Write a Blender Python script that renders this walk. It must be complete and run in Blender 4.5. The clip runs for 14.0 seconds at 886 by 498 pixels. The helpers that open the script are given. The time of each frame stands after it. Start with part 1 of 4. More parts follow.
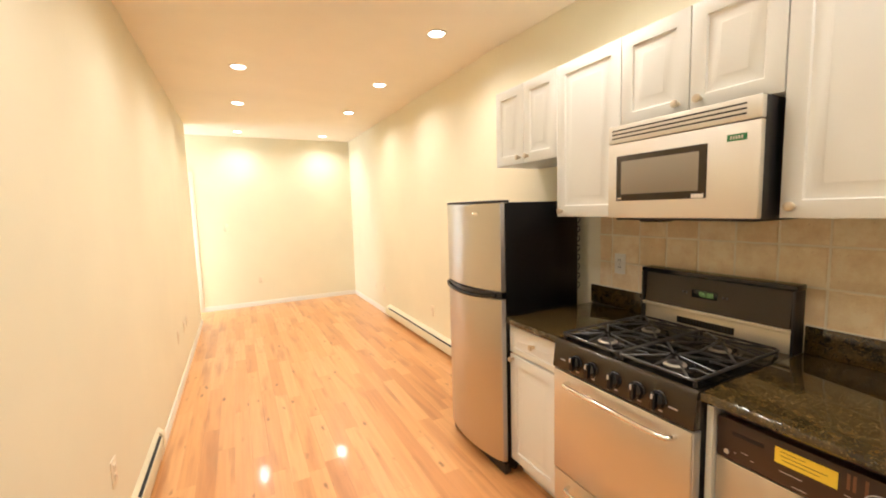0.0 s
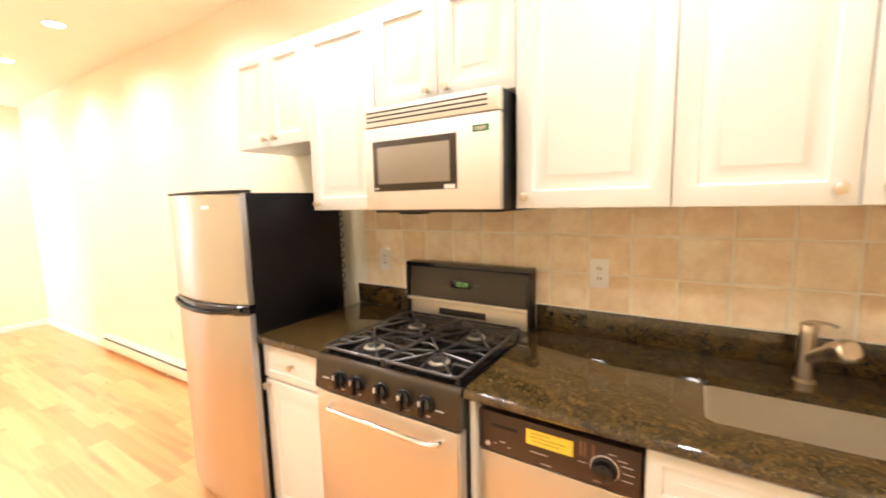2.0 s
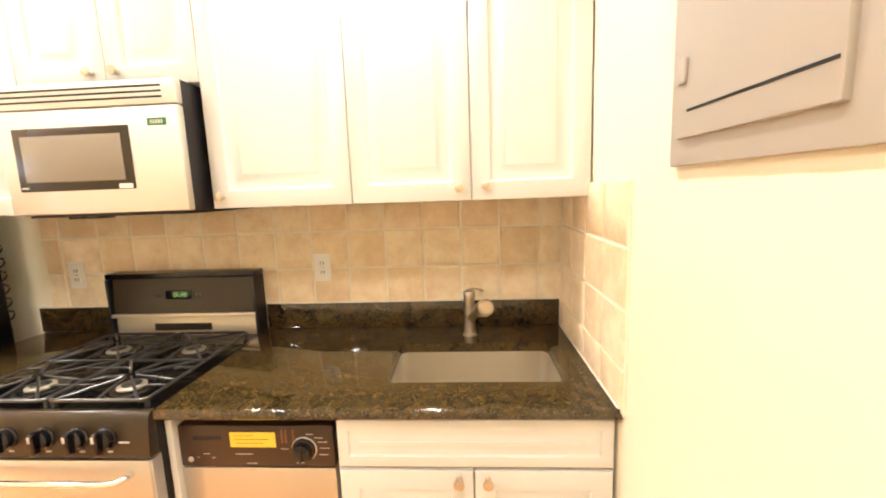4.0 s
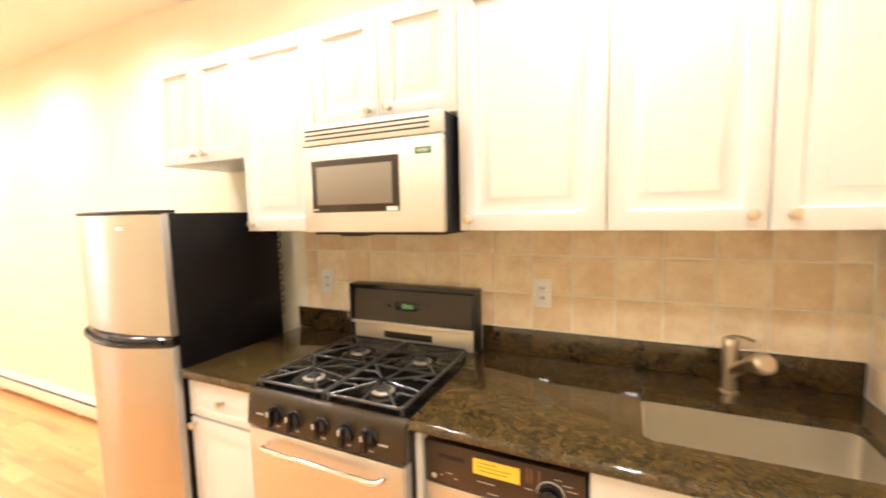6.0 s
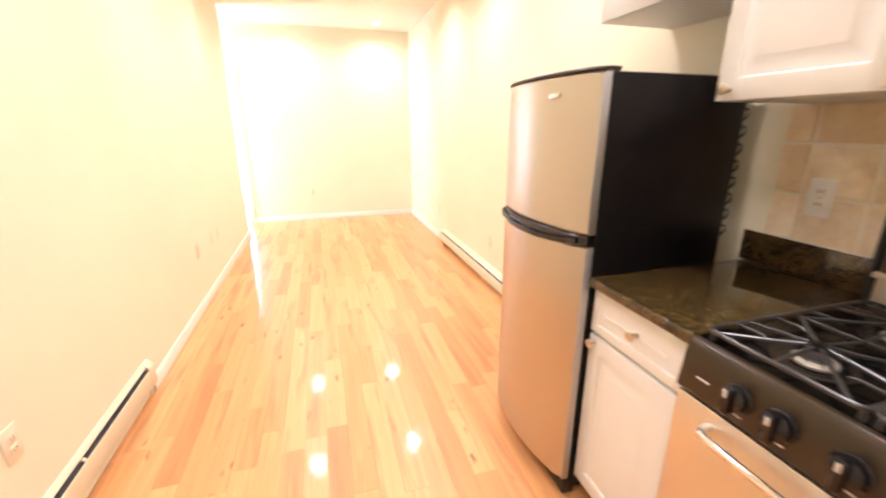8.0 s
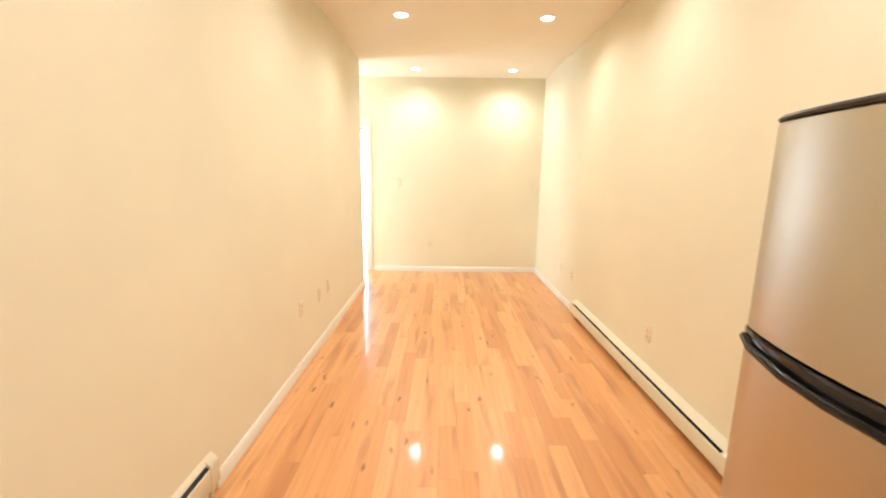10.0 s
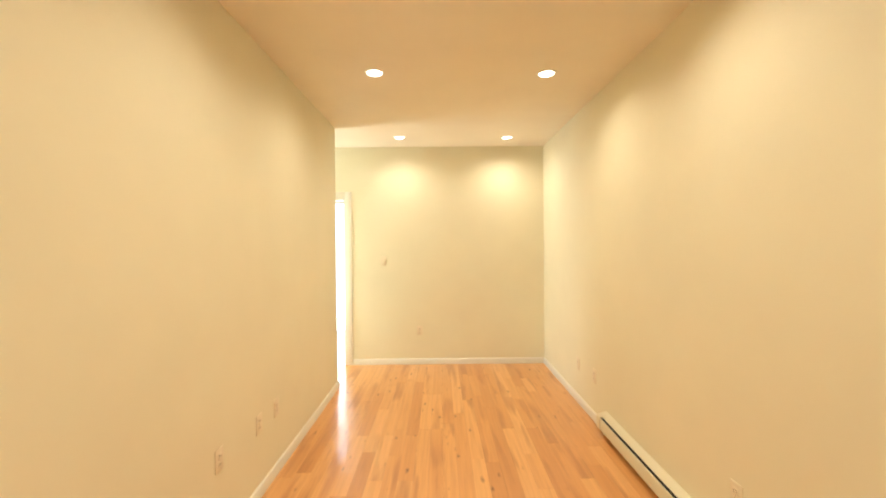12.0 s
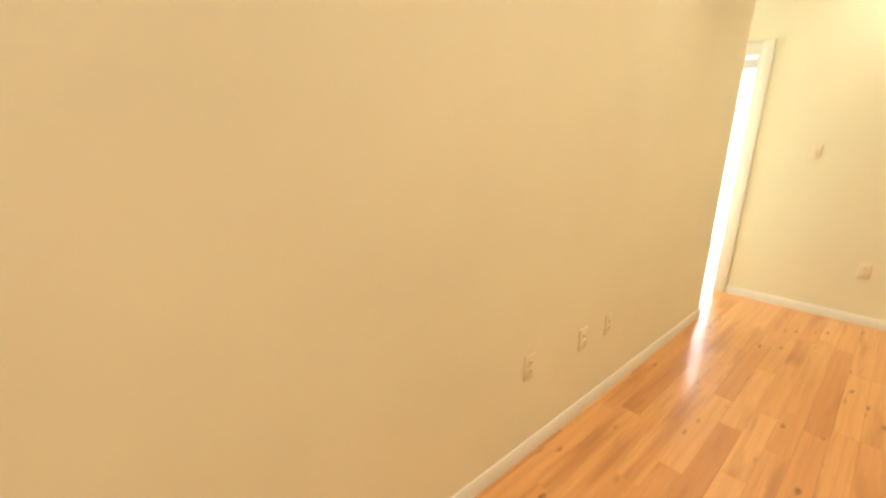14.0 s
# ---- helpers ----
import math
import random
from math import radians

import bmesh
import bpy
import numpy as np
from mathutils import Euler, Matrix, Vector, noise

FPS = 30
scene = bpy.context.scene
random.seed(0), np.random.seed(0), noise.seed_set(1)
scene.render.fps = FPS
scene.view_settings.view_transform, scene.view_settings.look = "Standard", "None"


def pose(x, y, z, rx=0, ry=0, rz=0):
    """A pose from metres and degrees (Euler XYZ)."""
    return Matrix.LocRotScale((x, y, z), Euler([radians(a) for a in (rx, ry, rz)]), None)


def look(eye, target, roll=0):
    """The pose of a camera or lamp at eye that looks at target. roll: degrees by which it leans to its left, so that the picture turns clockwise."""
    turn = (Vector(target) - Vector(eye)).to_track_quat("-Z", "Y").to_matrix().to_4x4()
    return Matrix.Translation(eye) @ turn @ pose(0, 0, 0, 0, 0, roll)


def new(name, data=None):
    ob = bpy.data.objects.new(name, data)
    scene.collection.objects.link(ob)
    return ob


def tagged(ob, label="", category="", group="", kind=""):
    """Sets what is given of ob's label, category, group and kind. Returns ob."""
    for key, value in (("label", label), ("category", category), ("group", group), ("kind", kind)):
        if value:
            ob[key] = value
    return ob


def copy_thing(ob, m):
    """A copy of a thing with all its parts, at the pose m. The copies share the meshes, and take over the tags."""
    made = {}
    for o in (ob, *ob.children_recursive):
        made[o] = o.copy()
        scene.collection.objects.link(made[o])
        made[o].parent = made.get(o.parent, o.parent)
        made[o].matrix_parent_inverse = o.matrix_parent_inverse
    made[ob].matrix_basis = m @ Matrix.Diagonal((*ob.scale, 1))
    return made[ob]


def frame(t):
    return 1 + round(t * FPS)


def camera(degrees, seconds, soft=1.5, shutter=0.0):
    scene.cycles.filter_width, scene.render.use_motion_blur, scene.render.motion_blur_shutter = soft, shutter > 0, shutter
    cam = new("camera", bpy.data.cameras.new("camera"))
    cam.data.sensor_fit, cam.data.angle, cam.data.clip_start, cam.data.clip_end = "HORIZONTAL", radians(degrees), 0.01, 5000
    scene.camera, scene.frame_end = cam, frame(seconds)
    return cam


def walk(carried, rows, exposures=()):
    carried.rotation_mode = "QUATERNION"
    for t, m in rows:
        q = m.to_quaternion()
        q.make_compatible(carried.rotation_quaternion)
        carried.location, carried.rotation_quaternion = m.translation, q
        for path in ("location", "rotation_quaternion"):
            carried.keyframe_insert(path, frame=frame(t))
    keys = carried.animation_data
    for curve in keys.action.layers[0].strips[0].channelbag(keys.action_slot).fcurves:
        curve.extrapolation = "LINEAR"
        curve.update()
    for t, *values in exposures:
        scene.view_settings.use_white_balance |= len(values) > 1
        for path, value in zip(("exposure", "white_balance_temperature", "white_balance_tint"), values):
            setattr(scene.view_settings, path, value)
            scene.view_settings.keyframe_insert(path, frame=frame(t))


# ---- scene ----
cam = camera(95.6, 14.0, soft=1.9, shutter=0.4)
PATH = [
    (0, (-1.9, 0.535, 1.496), (-0.997, 2.309, 1.293), -1.7),
    (0.5, (-1.852, 0.621, 1.476), (-0.897, 2.368, 1.282), -1.7),
    (1, (-1.774, 0.777, 1.49), (-0.506, 2.316, 1.329), -2.9),
    (1.5, (-1.694, 0.773, 1.481), (-0.184, 2.057, 1.215), -1.8),
    (2, (-1.652, 0.681, 1.47), (0.032, 1.731, 1.223), -1.4),
    (2.5, (-1.626, 0.582, 1.471), (0.175, 1.408, 1.197), -2.0),
    (3, (-1.631, 0.495, 1.46), (0.262, 1.067, 1.161), -2.0),
    (3.2, (-1.629, 0.455, 1.449), (0.296, 0.914, 1.159), -2.3),
    (5.3, (-1.626, 0.47, 1.485), (0.316, 0.861, 1.212), -1.7),
    (5.5, (-1.618, 0.54, 1.479), (0.294, 1.076, 1.243), -1.7),
    (6, (-1.613, 0.681, 1.496), (0.198, 1.511, 1.313), -1.3),
    (6.5, (-1.636, 0.824, 1.472), (-0.075, 2.061, 1.289), -1.7),
    (7, (-1.529, 0.936, 1.467), (-0.328, 2.525, 1.284), -2.7),
    (7.5, (-1.463, 1.042, 1.423), (-0.669, 2.846, 1.083), -3.9),
    (8, (-1.457, 1.234, 1.367), (-0.91, 3.068, 0.784), -0.1),
    (8.2, (-1.472, 1.328, 1.37), (-1.05, 3.182, 0.748), -0.7),
    (10.3, (-1.426, 2.006, 1.405), (-1.467, 3.979, 1.079), 0.3),
    (10.5, (-1.439, 2.07, 1.414), (-1.458, 4.047, 1.109), -1.2),
    (11, (-1.4, 2.295, 1.4), (-1.458, 4.27, 1.094), 0.1),
    (11.5, (-1.357, 2.485, 1.457), (-1.455, 4.479, 1.351), -2.2),
    (12, (-1.345, 2.688, 1.484), (-1.335, 4.688, 1.461), -0.5),
    (12.5, (-1.364, 2.911, 1.492), (-1.409, 4.911, 1.496), -2.0),
    (13, (-1.382, 3.096, 1.467), (-2.265, 4.889, 1.392), -3.1),
    (13.5, (-1.455, 3.225, 1.455), (-2.841, 4.655, 1.269), -0.5),
    (14, (-1.547, 3.366, 1.371), (-2.996, 4.638, 0.84), 0.3),
]
# the stretches that carry the turn on between the rows
BETWEEN = [
    (4.25, (-1.625, 0.375, 1.472), (0.370, 0.47, 1.18), -1.9),
    (9.25, (-1.456, 1.655, 1.382), (-1.33, 3.62, 0.93), -0.6),
]
EXPOSURES = [
    (0, -0.18, 5700, 14), (0.5, -0.04, 5620, 14), (1, 0.05, 5620, 17), (1.5, 0.32, 5560, 20), (2.5, 0.78, 5560, 16), (3, 0.78, 5560, 16), (5.5, 0.75, 5560, 16), (6.5, 0.66, 5520, 18),
    (7.5, 0.54, 5420, 23), (8.2, 0.20, 5380, 24), (10.3, -0.32, 5650, 13), (11, -0.45, 5930, 11), (12, -0.64, 6550, 9), (14, -0.74, 6750, 9),
]
walk(cam, [(t, look(eye, target, roll)) for t, eye, target, roll in sorted(PATH + BETWEEN)], EXPOSURES)

# ---- light ----
world = bpy.data.worlds.new("sky")
scene.world = world
world.use_nodes = True
sky = world.node_tree.nodes.new("ShaderNodeTexSky")
sky.sky_type, sky.sun_disc = "NISHITA", False
sky.sun_elevation, sky.sun_rotation = radians(40), radians(200)
world.node_tree.links.new(sky.outputs["Color"], world.node_tree.nodes["Background"].inputs["Color"])
world.node_tree.nodes["Background"].inputs["Strength"].default_value = 0.1

H = 2.69            # ceiling
LEFT, FAR = -2.43, 7.66
WALL_END = 6.853     # where the left wall stops
# two columns of downlights, about 1.2 m apart along the room
LAMPS = [(-1.80, y) for y in (0.65, 1.86, 3.06, 4.31, 5.52, 7.22)] + [(-0.585, y) for y in (0.65, 1.88, 3.12, 4.36, 5.55, 7.25)]
LAMP_WATTS = 49.0
LAMP_COLOR = (1.0, 0.885, 0.70)


def spot(x, y):
    data = bpy.data.lights.new("downlight_bulb", "SPOT")
    data.energy, data.color, data.spot_size, data.spot_blend, data.shadow_soft_size = LAMP_WATTS, LAMP_COLOR, radians(160), 0.95, 0.06
    ob = new("downlight_bulb", data)
    ob.matrix_world = pose(x, y, H - 0.02)


for column, row in LAMPS:
    spot(column, row)
daylight = bpy.data.lights.new("window_daylight", "AREA")
daylight.shape, daylight.size, daylight.size_y, daylight.energy, daylight.color = "RECTANGLE", 1.5, 2.0, 60.0, (0.80, 0.92, 1.0)
new("window_daylight", daylight).matrix_world = look((-3.0, 9.53, 1.2), (-3.0, 8.0, 1.0))

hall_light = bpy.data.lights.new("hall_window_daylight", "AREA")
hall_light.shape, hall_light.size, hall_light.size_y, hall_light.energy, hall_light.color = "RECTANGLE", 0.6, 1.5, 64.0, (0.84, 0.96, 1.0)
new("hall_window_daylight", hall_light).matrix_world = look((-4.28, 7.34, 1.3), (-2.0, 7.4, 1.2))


# ---- materials ----
def material(name, color, rough=0.5, metal=0.0, spec=0.5, coat=0.0):
    m = bpy.data.materials.new(name)
    m.use_nodes = True
    b = m.node_tree.nodes["Principled BSDF"]
    b.inputs["Base Color"].default_value = (*color, 1)
    b.inputs["Roughness"].default_value, b.inputs["Metallic"].default_value = rough, metal
    b.inputs["Specular IOR Level"].default_value, b.inputs["Coat Weight"].default_value = spec, coat
    return m


class Net:
    """Short hand for the nodes of one material."""

    def __init__(self, m):
        self.m, self.tree = m, m.node_tree
        self.bsdf = m.node_tree.nodes["Principled BSDF"]

    def node(self, kind, **inputs):
        n = self.tree.nodes.new("ShaderNode" + kind)
        for key, value in inputs.items():
            self.set(n, key.replace("_", " "), value)
        return n

    def set(self, n, key, value):
        if isinstance(value, bpy.types.NodeSocket):
            self.tree.links.new(value, n.inputs[key])
        else:
            n.inputs[key].default_value = value

    def coords(self, scale=(1, 1, 1), shift=None):
        n = self.node("Mapping", Vector=self.node("TexCoord").outputs["Object"], Scale=scale)
        if shift is not None:
            self.set(n, "Location", shift)
        return n.outputs["Vector"]

    def noise(self, vector, scale, detail=4.0, rough=0.55):
        return self.node("TexNoise", Vector=vector, Scale=scale, Detail=detail, Roughness=rough).outputs["Fac"]

    def ramp(self, fac, *stops):
        n = self.node("ValToRGB", Fac=fac)
        while len(n.color_ramp.elements) < len(stops):
            n.color_ramp.elements.new(0.5)
        for e, (at, color) in zip(n.color_ramp.elements, stops):
            e.position, e.color = at, (*(color if isinstance(color, tuple) else (color,) * 3), 1)
        return n.outputs["Color"]

    def mix(self, fac, a, b, blend="MIX"):
        n = self.node("Mix")
        n.data_type, n.blend_type = "RGBA", blend
        for key, value in ((0, fac), (6, a), (7, b)):
            if isinstance(value, bpy.types.NodeSocket):
                self.tree.links.new(value, n.inputs[key])
            else:
                n.inputs[key].default_value = (*value, 1) if isinstance(value, tuple) else value
        return n.outputs[2]

    def math(self, op, a, b=0.0):
        n = self.node("Math")
        n.operation = op
        for key, value in ((0, a), (1, b)):
            if isinstance(value, bpy.types.NodeSocket):
                self.tree.links.new(value, n.inputs[key])
            else:
                n.inputs[key].default_value = value
        return n.outputs[0]

    def random(self):
        return self.node("ObjectInfo").outputs["Random"]

    def bump(self, height, strength, distance=0.01):
        self.set(self.bsdf, "Normal", self.node("Bump", Height=height, Strength=strength, Distance=distance).outputs["Normal"])


def paint(name, color, rough=0.6, relief=0.12):
    """Rolled wall paint: a fine orange-peel and faint large uneven patches."""
    m = material(name, color, rough)
    n = Net(m)
    p = n.coords()
    big = n.noise(p, 1.3, 3)
    n.set(n.bsdf, "Base Color", n.mix(n.ramp(big, (0.35, 0.0), (0.7, 1.0)), tuple(c * 0.965 for c in color), tuple(min(1, c * 1.02) for c in color)))
    n.bump(n.noise(p, 220, 2), relief, 0.002)
    return m


WALL = paint("cream_wall_paint", (0.84, 0.79, 0.60))
CEILING = paint("ceiling_paint", (0.93, 0.86, 0.72), 0.8)
TRIM = paint("white_trim_paint", (0.82, 0.79, 0.70), 0.35, 0.05)
PALE = paint("pale_room_paint", (0.82, 0.82, 0.80))
CABINET = paint("white_foil", (0.73, 0.73, 0.685), 0.32, 0.03)
HEATER = paint("heater_enamel", (0.74, 0.68, 0.50), 0.35, 0.03)
GREY_ENAMEL = paint("grey_enamel", (0.44, 0.41, 0.36), 0.4, 0.06)
PLATE = material("ivory_plastic", (0.86, 0.84, 0.79), 0.35)
CREAM_PLATE = material("cream_plate", (0.82, 0.73, 0.55), 0.4)
CREAM_SLOT = material("cream_slot", (0.25, 0.19, 0.12), 0.6)
BLACK = material("black_gloss", (0.005, 0.005, 0.006), 0.14)
COOKTOP = material("cooktop_enamel", (0.004, 0.0036, 0.003), 0.16, spec=0.16)
BLACK_MATT = material("black_plastic", (0.012, 0.011, 0.011), 0.4)
FRIDGE_BLACK = material("textured_black_steel", (0.0045, 0.0042, 0.0042), 0.30, spec=0.22)
IRON = material("cast_iron", (0.038, 0.035, 0.031), 0.30)
CHROME = material("chrome", (0.8, 0.78, 0.74), 0.12, 1.0)
NICKEL = material("brushed_nickel", (0.62, 0.55, 0.43), 0.32, 1.0)
ALUMINIUM = material("burner_aluminium", (0.46, 0.42, 0.33), 0.45, 0.5)
RANGE_BLACK = material("range_enamel", (0.036, 0.025, 0.013), 0.22, spec=0.4)
DISHWASHER_BROWN = material("dishwasher_brown", (0.040, 0.021, 0.012), 0.3)
YELLOW = material("yellow_label", (0.80, 0.58, 0.03), 0.55)
GREEN = material("green_label", (0.01, 0.16, 0.05), 0.4)
PRINT = material("pale_print", (0.55, 0.50, 0.42), 0.5)
DARK_PRINT = material("dark_print", (0.10, 0.07, 0.02), 0.6)
SLOT = material("dark_slot", (0.004, 0.004, 0.004), 0.6)
GROUT = paint("grout", (0.86, 0.78, 0.62), 0.9, 0.3)
CAULK = material("white_caulk", (0.74, 0.69, 0.58), 0.5)
SUBFLOOR = material("subfloor", (0.05, 0.03, 0.015), 0.9)
WINDOW_GREY = material("oven_window", (0.26, 0.225, 0.17), 0.22)
WHITE_LABEL = material("white_label", (0.75, 0.72, 0.66), 0.5)


def emitting(name, color, strength):
    m = material(name, color)
    b = m.node_tree.nodes["Principled BSDF"]
    b.inputs["Emission Color"].default_value, b.inputs["Emission Strength"].default_value = (*color, 1), strength
    return m


LAMP_GLASS = emitting("lamp_glass", (1.0, 0.88, 0.68), 14.0)
SKY_BOARD = emitting("bright_sky", (0.90, 0.96, 1.0), 5.0)
CLOCK_GREEN = emitting("clock_green", (0.50, 0.85, 0.16), 0.40)
CLOCK_GREEN.node_tree.nodes["Principled BSDF"].inputs["Base Color"].default_value = (0.02, 0.03, 0.01, 1)


def steel(name, color, rough, along):
    """Brushed stainless: fine streaks along one axis."""
    m = material(name, color, rough, 1.0)
    n = Net(m)
    scale = [900, 900, 900]
    scale[along] = 6
    streak = n.noise(n.coords(tuple(scale)), 1.0, 2)
    n.set(n.bsdf, "Roughness", n.math("ADD", n.math("MULTIPLY", streak, 0.16), rough - 0.08))
    n.set(n.bsdf, "Base Color", n.mix(n.noise(n.coords(), 3.0, 3), tuple(c * 0.94 for c in color), color))
    n.bump(streak, 0.05, 0.001)
    return m


STEEL = steel("brushed_steel", (0.68, 0.645, 0.58), 0.34, 1)
STEEL_UPRIGHT = steel("brushed_steel_upright", (0.68, 0.645, 0.58), 0.36, 2)
SINK_STEEL = material("sink_steel", (0.74, 0.70, 0.60), 0.32, 1.0)
FRIDGE_STEEL = steel("fridge_steel", (0.55, 0.505, 0.425), 0.33, 2)
STEEL_SATIN = steel("satin_steel", (0.74, 0.715, 0.65), 0.55, 1)
SPLASH_STEEL = steel("splash_steel", (0.82, 0.72, 0.52), 0.46, 1)
SPLASH_STEEL.node_tree.nodes["Principled BSDF"].inputs["Metallic"].default_value = 0.75
STEEL_EDGE = material("steel_edge", (0.50, 0.50, 0.50), 0.4, 0.8)


def wood():
    """Varnished red oak boards: each board has its own tone, long grain, darker streaks and a few knots."""
    m = material("oak_board", (0.5, 0.28, 0.12), 0.2)
    n = Net(m)
    r = n.random()
    shift = n.node("CombineXYZ", X=n.math("MULTIPLY", r, 37.0), Y=n.math("MULTIPLY", r, 91.0), Z=n.math("MULTIPLY", r, 17.0)).outputs["Vector"]
    p = n.coords((1, 1, 1), shift)
    grain = n.noise(n.coords((46, 1.7, 20), shift), 1.0, 6, 0.62)
    band = n.noise(n.coords((11, 1.3, 8), shift), 1.0, 3, 0.5)
    tone = n.ramp(r, (0.0, (0.60, 0.272, 0.092)), (0.16, (0.68, 0.325, 0.114)), (0.6, (0.73, 0.366, 0.134)), (1.0, (0.79, 0.425, 0.170)))
    color = n.mix(n.ramp(grain, (0.30, 0.30), (0.58, 0.0)), tone, (0.40, 0.175, 0.06))
    color = n.mix(n.ramp(band, (0.57, 0.0), (0.72, 0.62)), color, (0.36, 0.150, 0.050))
    patch = n.noise(n.coords((7, 0.8, 5), shift), 1.0, 2, 0.5)
    color = n.mix(n.ramp(patch, (0.56, 0.0), (0.70, 0.5)), color, (0.50, 0.215, 0.072))
    wobble = n.node("TexNoise", Vector=p, Scale=22.0, Detail=3.0).outputs["Color"]
    bent = n.node("VectorMath")
    n.tree.links.new(n.coords((13.0, 4.6, 13.0), shift), bent.inputs[0])
    n.tree.links.new(n.node("VectorMath").outputs[0], bent.inputs[1])
    scaled = bent.inputs[1].links[0].from_node
    scaled.operation = "SCALE"
    n.tree.links.new(wobble, scaled.inputs[0])
    scaled.inputs["Scale"].default_value = 0.35
    cell = n.node("TexVoronoi", Vector=bent.outputs[0], Scale=1.0).outputs["Distance"]
    pick = n.ramp(n.noise(p, 1.7, 1), (0.48, 0.0), (0.54, 1.0))
    knot = n.math("MULTIPLY", n.ramp(cell, (0.04, 0.85), (0.19, 0.0)), pick)
    color = n.mix(knot, color, (0.16, 0.06, 0.022))
    n.set(n.bsdf, "Base Color", color)
    n.set(n.bsdf, "Roughness", n.math("ADD", n.math("MULTIPLY", n.noise(p, 6.0, 4), 0.14), 0.26))
    n.bsdf.inputs["Coat Weight"].default_value, n.bsdf.inputs["Coat Roughness"].default_value = 0.40, 0.085
    n.bump(n.math("ADD", n.math("MULTIPLY", grain, 0.3), n.noise(n.coords((7, 0.8, 1), shift), 1.0, 2)), 0.06, 0.004)
    return m


OAK = wood()


def granite():
    """Polished dark granite: near-black ground with brown and gold crystals."""
    m = material("dark_granite", (0.02, 0.015, 0.01), 0.06)
    n = Net(m)
    p = n.coords()
    def flecks(scale):
        cell = n.node("TexVoronoi", Vector=p, Scale=scale).outputs["Color"]
        return n.node("SeparateColor", Color=cell).outputs["Red"]

    cloud = n.noise(p, 22.0, 4, 0.6)
    color = n.ramp(cloud, (0.34, (0.019, 0.013, 0.005)), (0.5, (0.042, 0.0275, 0.0085)), (0.68, (0.074, 0.046, 0.0135)))
    color = n.mix(n.ramp(flecks(75.0), (0.60, 0.0), (0.98, 0.45)), color, (0.092, 0.058, 0.017))
    color = n.mix(n.ramp(flecks(160.0), (0.65, 0.0), (0.97, 0.55)), color, (0.010, 0.008, 0.005))
    color = n.mix(n.ramp(flecks(300.0), (0.86, 0.0), (0.99, 0.7)), color, (0.19, 0.125, 0.036))
    n.set(n.bsdf, "Base Color", color)
    n.bsdf.inputs["IOR"].default_value = 1.62
    return m


GRANITE = granite()


def travertine():
    """Tumbled stone tile: beige to rosy tan, cloudy veins, small pits, each tile its own tone."""
    m = material("tumbled_travertine", (0.6, 0.45, 0.3), 0.7)
    n = Net(m)
    r = n.random()
    shift = n.node("CombineXYZ", X=n.math("MULTIPLY", r, 53.0), Y=n.math("MULTIPLY", r, 29.0), Z=n.math("MULTIPLY", r, 71.0)).outputs["Vector"]
    p = n.coords((1, 1, 1), shift)
    cloud = n.noise(p, 11.0, 6, 0.68)
    pits = n.noise(p, 95.0, 3)
    tone = n.ramp(r, (0.0, (0.80, 0.62, 0.37)), (0.3, (0.86, 0.70, 0.45)), (0.7, (0.89, 0.76, 0.53)), (1.0, (0.83, 0.66, 0.41)))
    color = n.mix(n.ramp(cloud, (0.36, 0.75), (0.60, 0.0)), tone, (0.72, 0.535, 0.32))
    color = n.mix(n.ramp(cloud, (0.52, 0.0), (0.72, 0.7)), color, (0.87, 0.76, 0.57))
    color = n.mix(n.ramp(pits, (0.66, 0.0), (0.76, 0.55)), color, (0.45, 0.30, 0.17))
    n.set(n.bsdf, "Base Color", color)
    n.bump(n.math("ADD", n.math("MULTIPLY", pits, -0.5), cloud), 0.35, 0.004)
    return m


TILE = travertine()


def window_glass():
    m = material("window_glass", (1, 1, 1), 0.0)
    m.node_tree.nodes["Principled BSDF"].inputs["Transmission Weight"].default_value = 1.0
    return m


GLASS = window_glass()


# ---- shapes ----
def box(bm, x0, x1, y0, y1, z0, z1, bevel=0.0, segments=2):
    """A box in a bmesh, with rounded edges."""
    made = bmesh.ops.create_cube(bm, size=1.0, matrix=Matrix.LocRotScale(((x0 + x1) / 2, (y0 + y1) / 2, (z0 + z1) / 2), None, (x1 - x0, y1 - y0, z1 - z0)))
    if bevel > 0:
        edges = list({e for v in made["verts"] for e in v.link_edges})
        bmesh.ops.bevel(bm, geom=edges, offset=bevel, segments=segments, affect="EDGES", profile=0.5, clamp_overlap=True)
    return bm


def boxed(*args, **kw):
    return box(bmesh.new(), *args, **kw)


def lathe(profile, origin, axis, sides=20):
    """A turned shape: profile of (distance along the axis, radius)."""
    bm = bmesh.new()
    turn = Vector(axis).to_track_quat("Z", "Y").to_matrix()
    rings = []
    for d, r in profile:
        rings.append([bm.verts.new(Vector(origin) + turn @ Vector((max(r, 1e-4) * math.cos(2 * math.pi * k / sides), max(r, 1e-4) * math.sin(2 * math.pi * k / sides), d))) for k in range(sides)])
    for a, b in zip(rings, rings[1:]):
        for k in range(sides):
            bm.faces.new((a[k], a[(k + 1) % sides], b[(k + 1) % sides], b[k]))
    bm.faces.new(rings[0][::-1])
    bm.faces.new(rings[-1])
    return bm


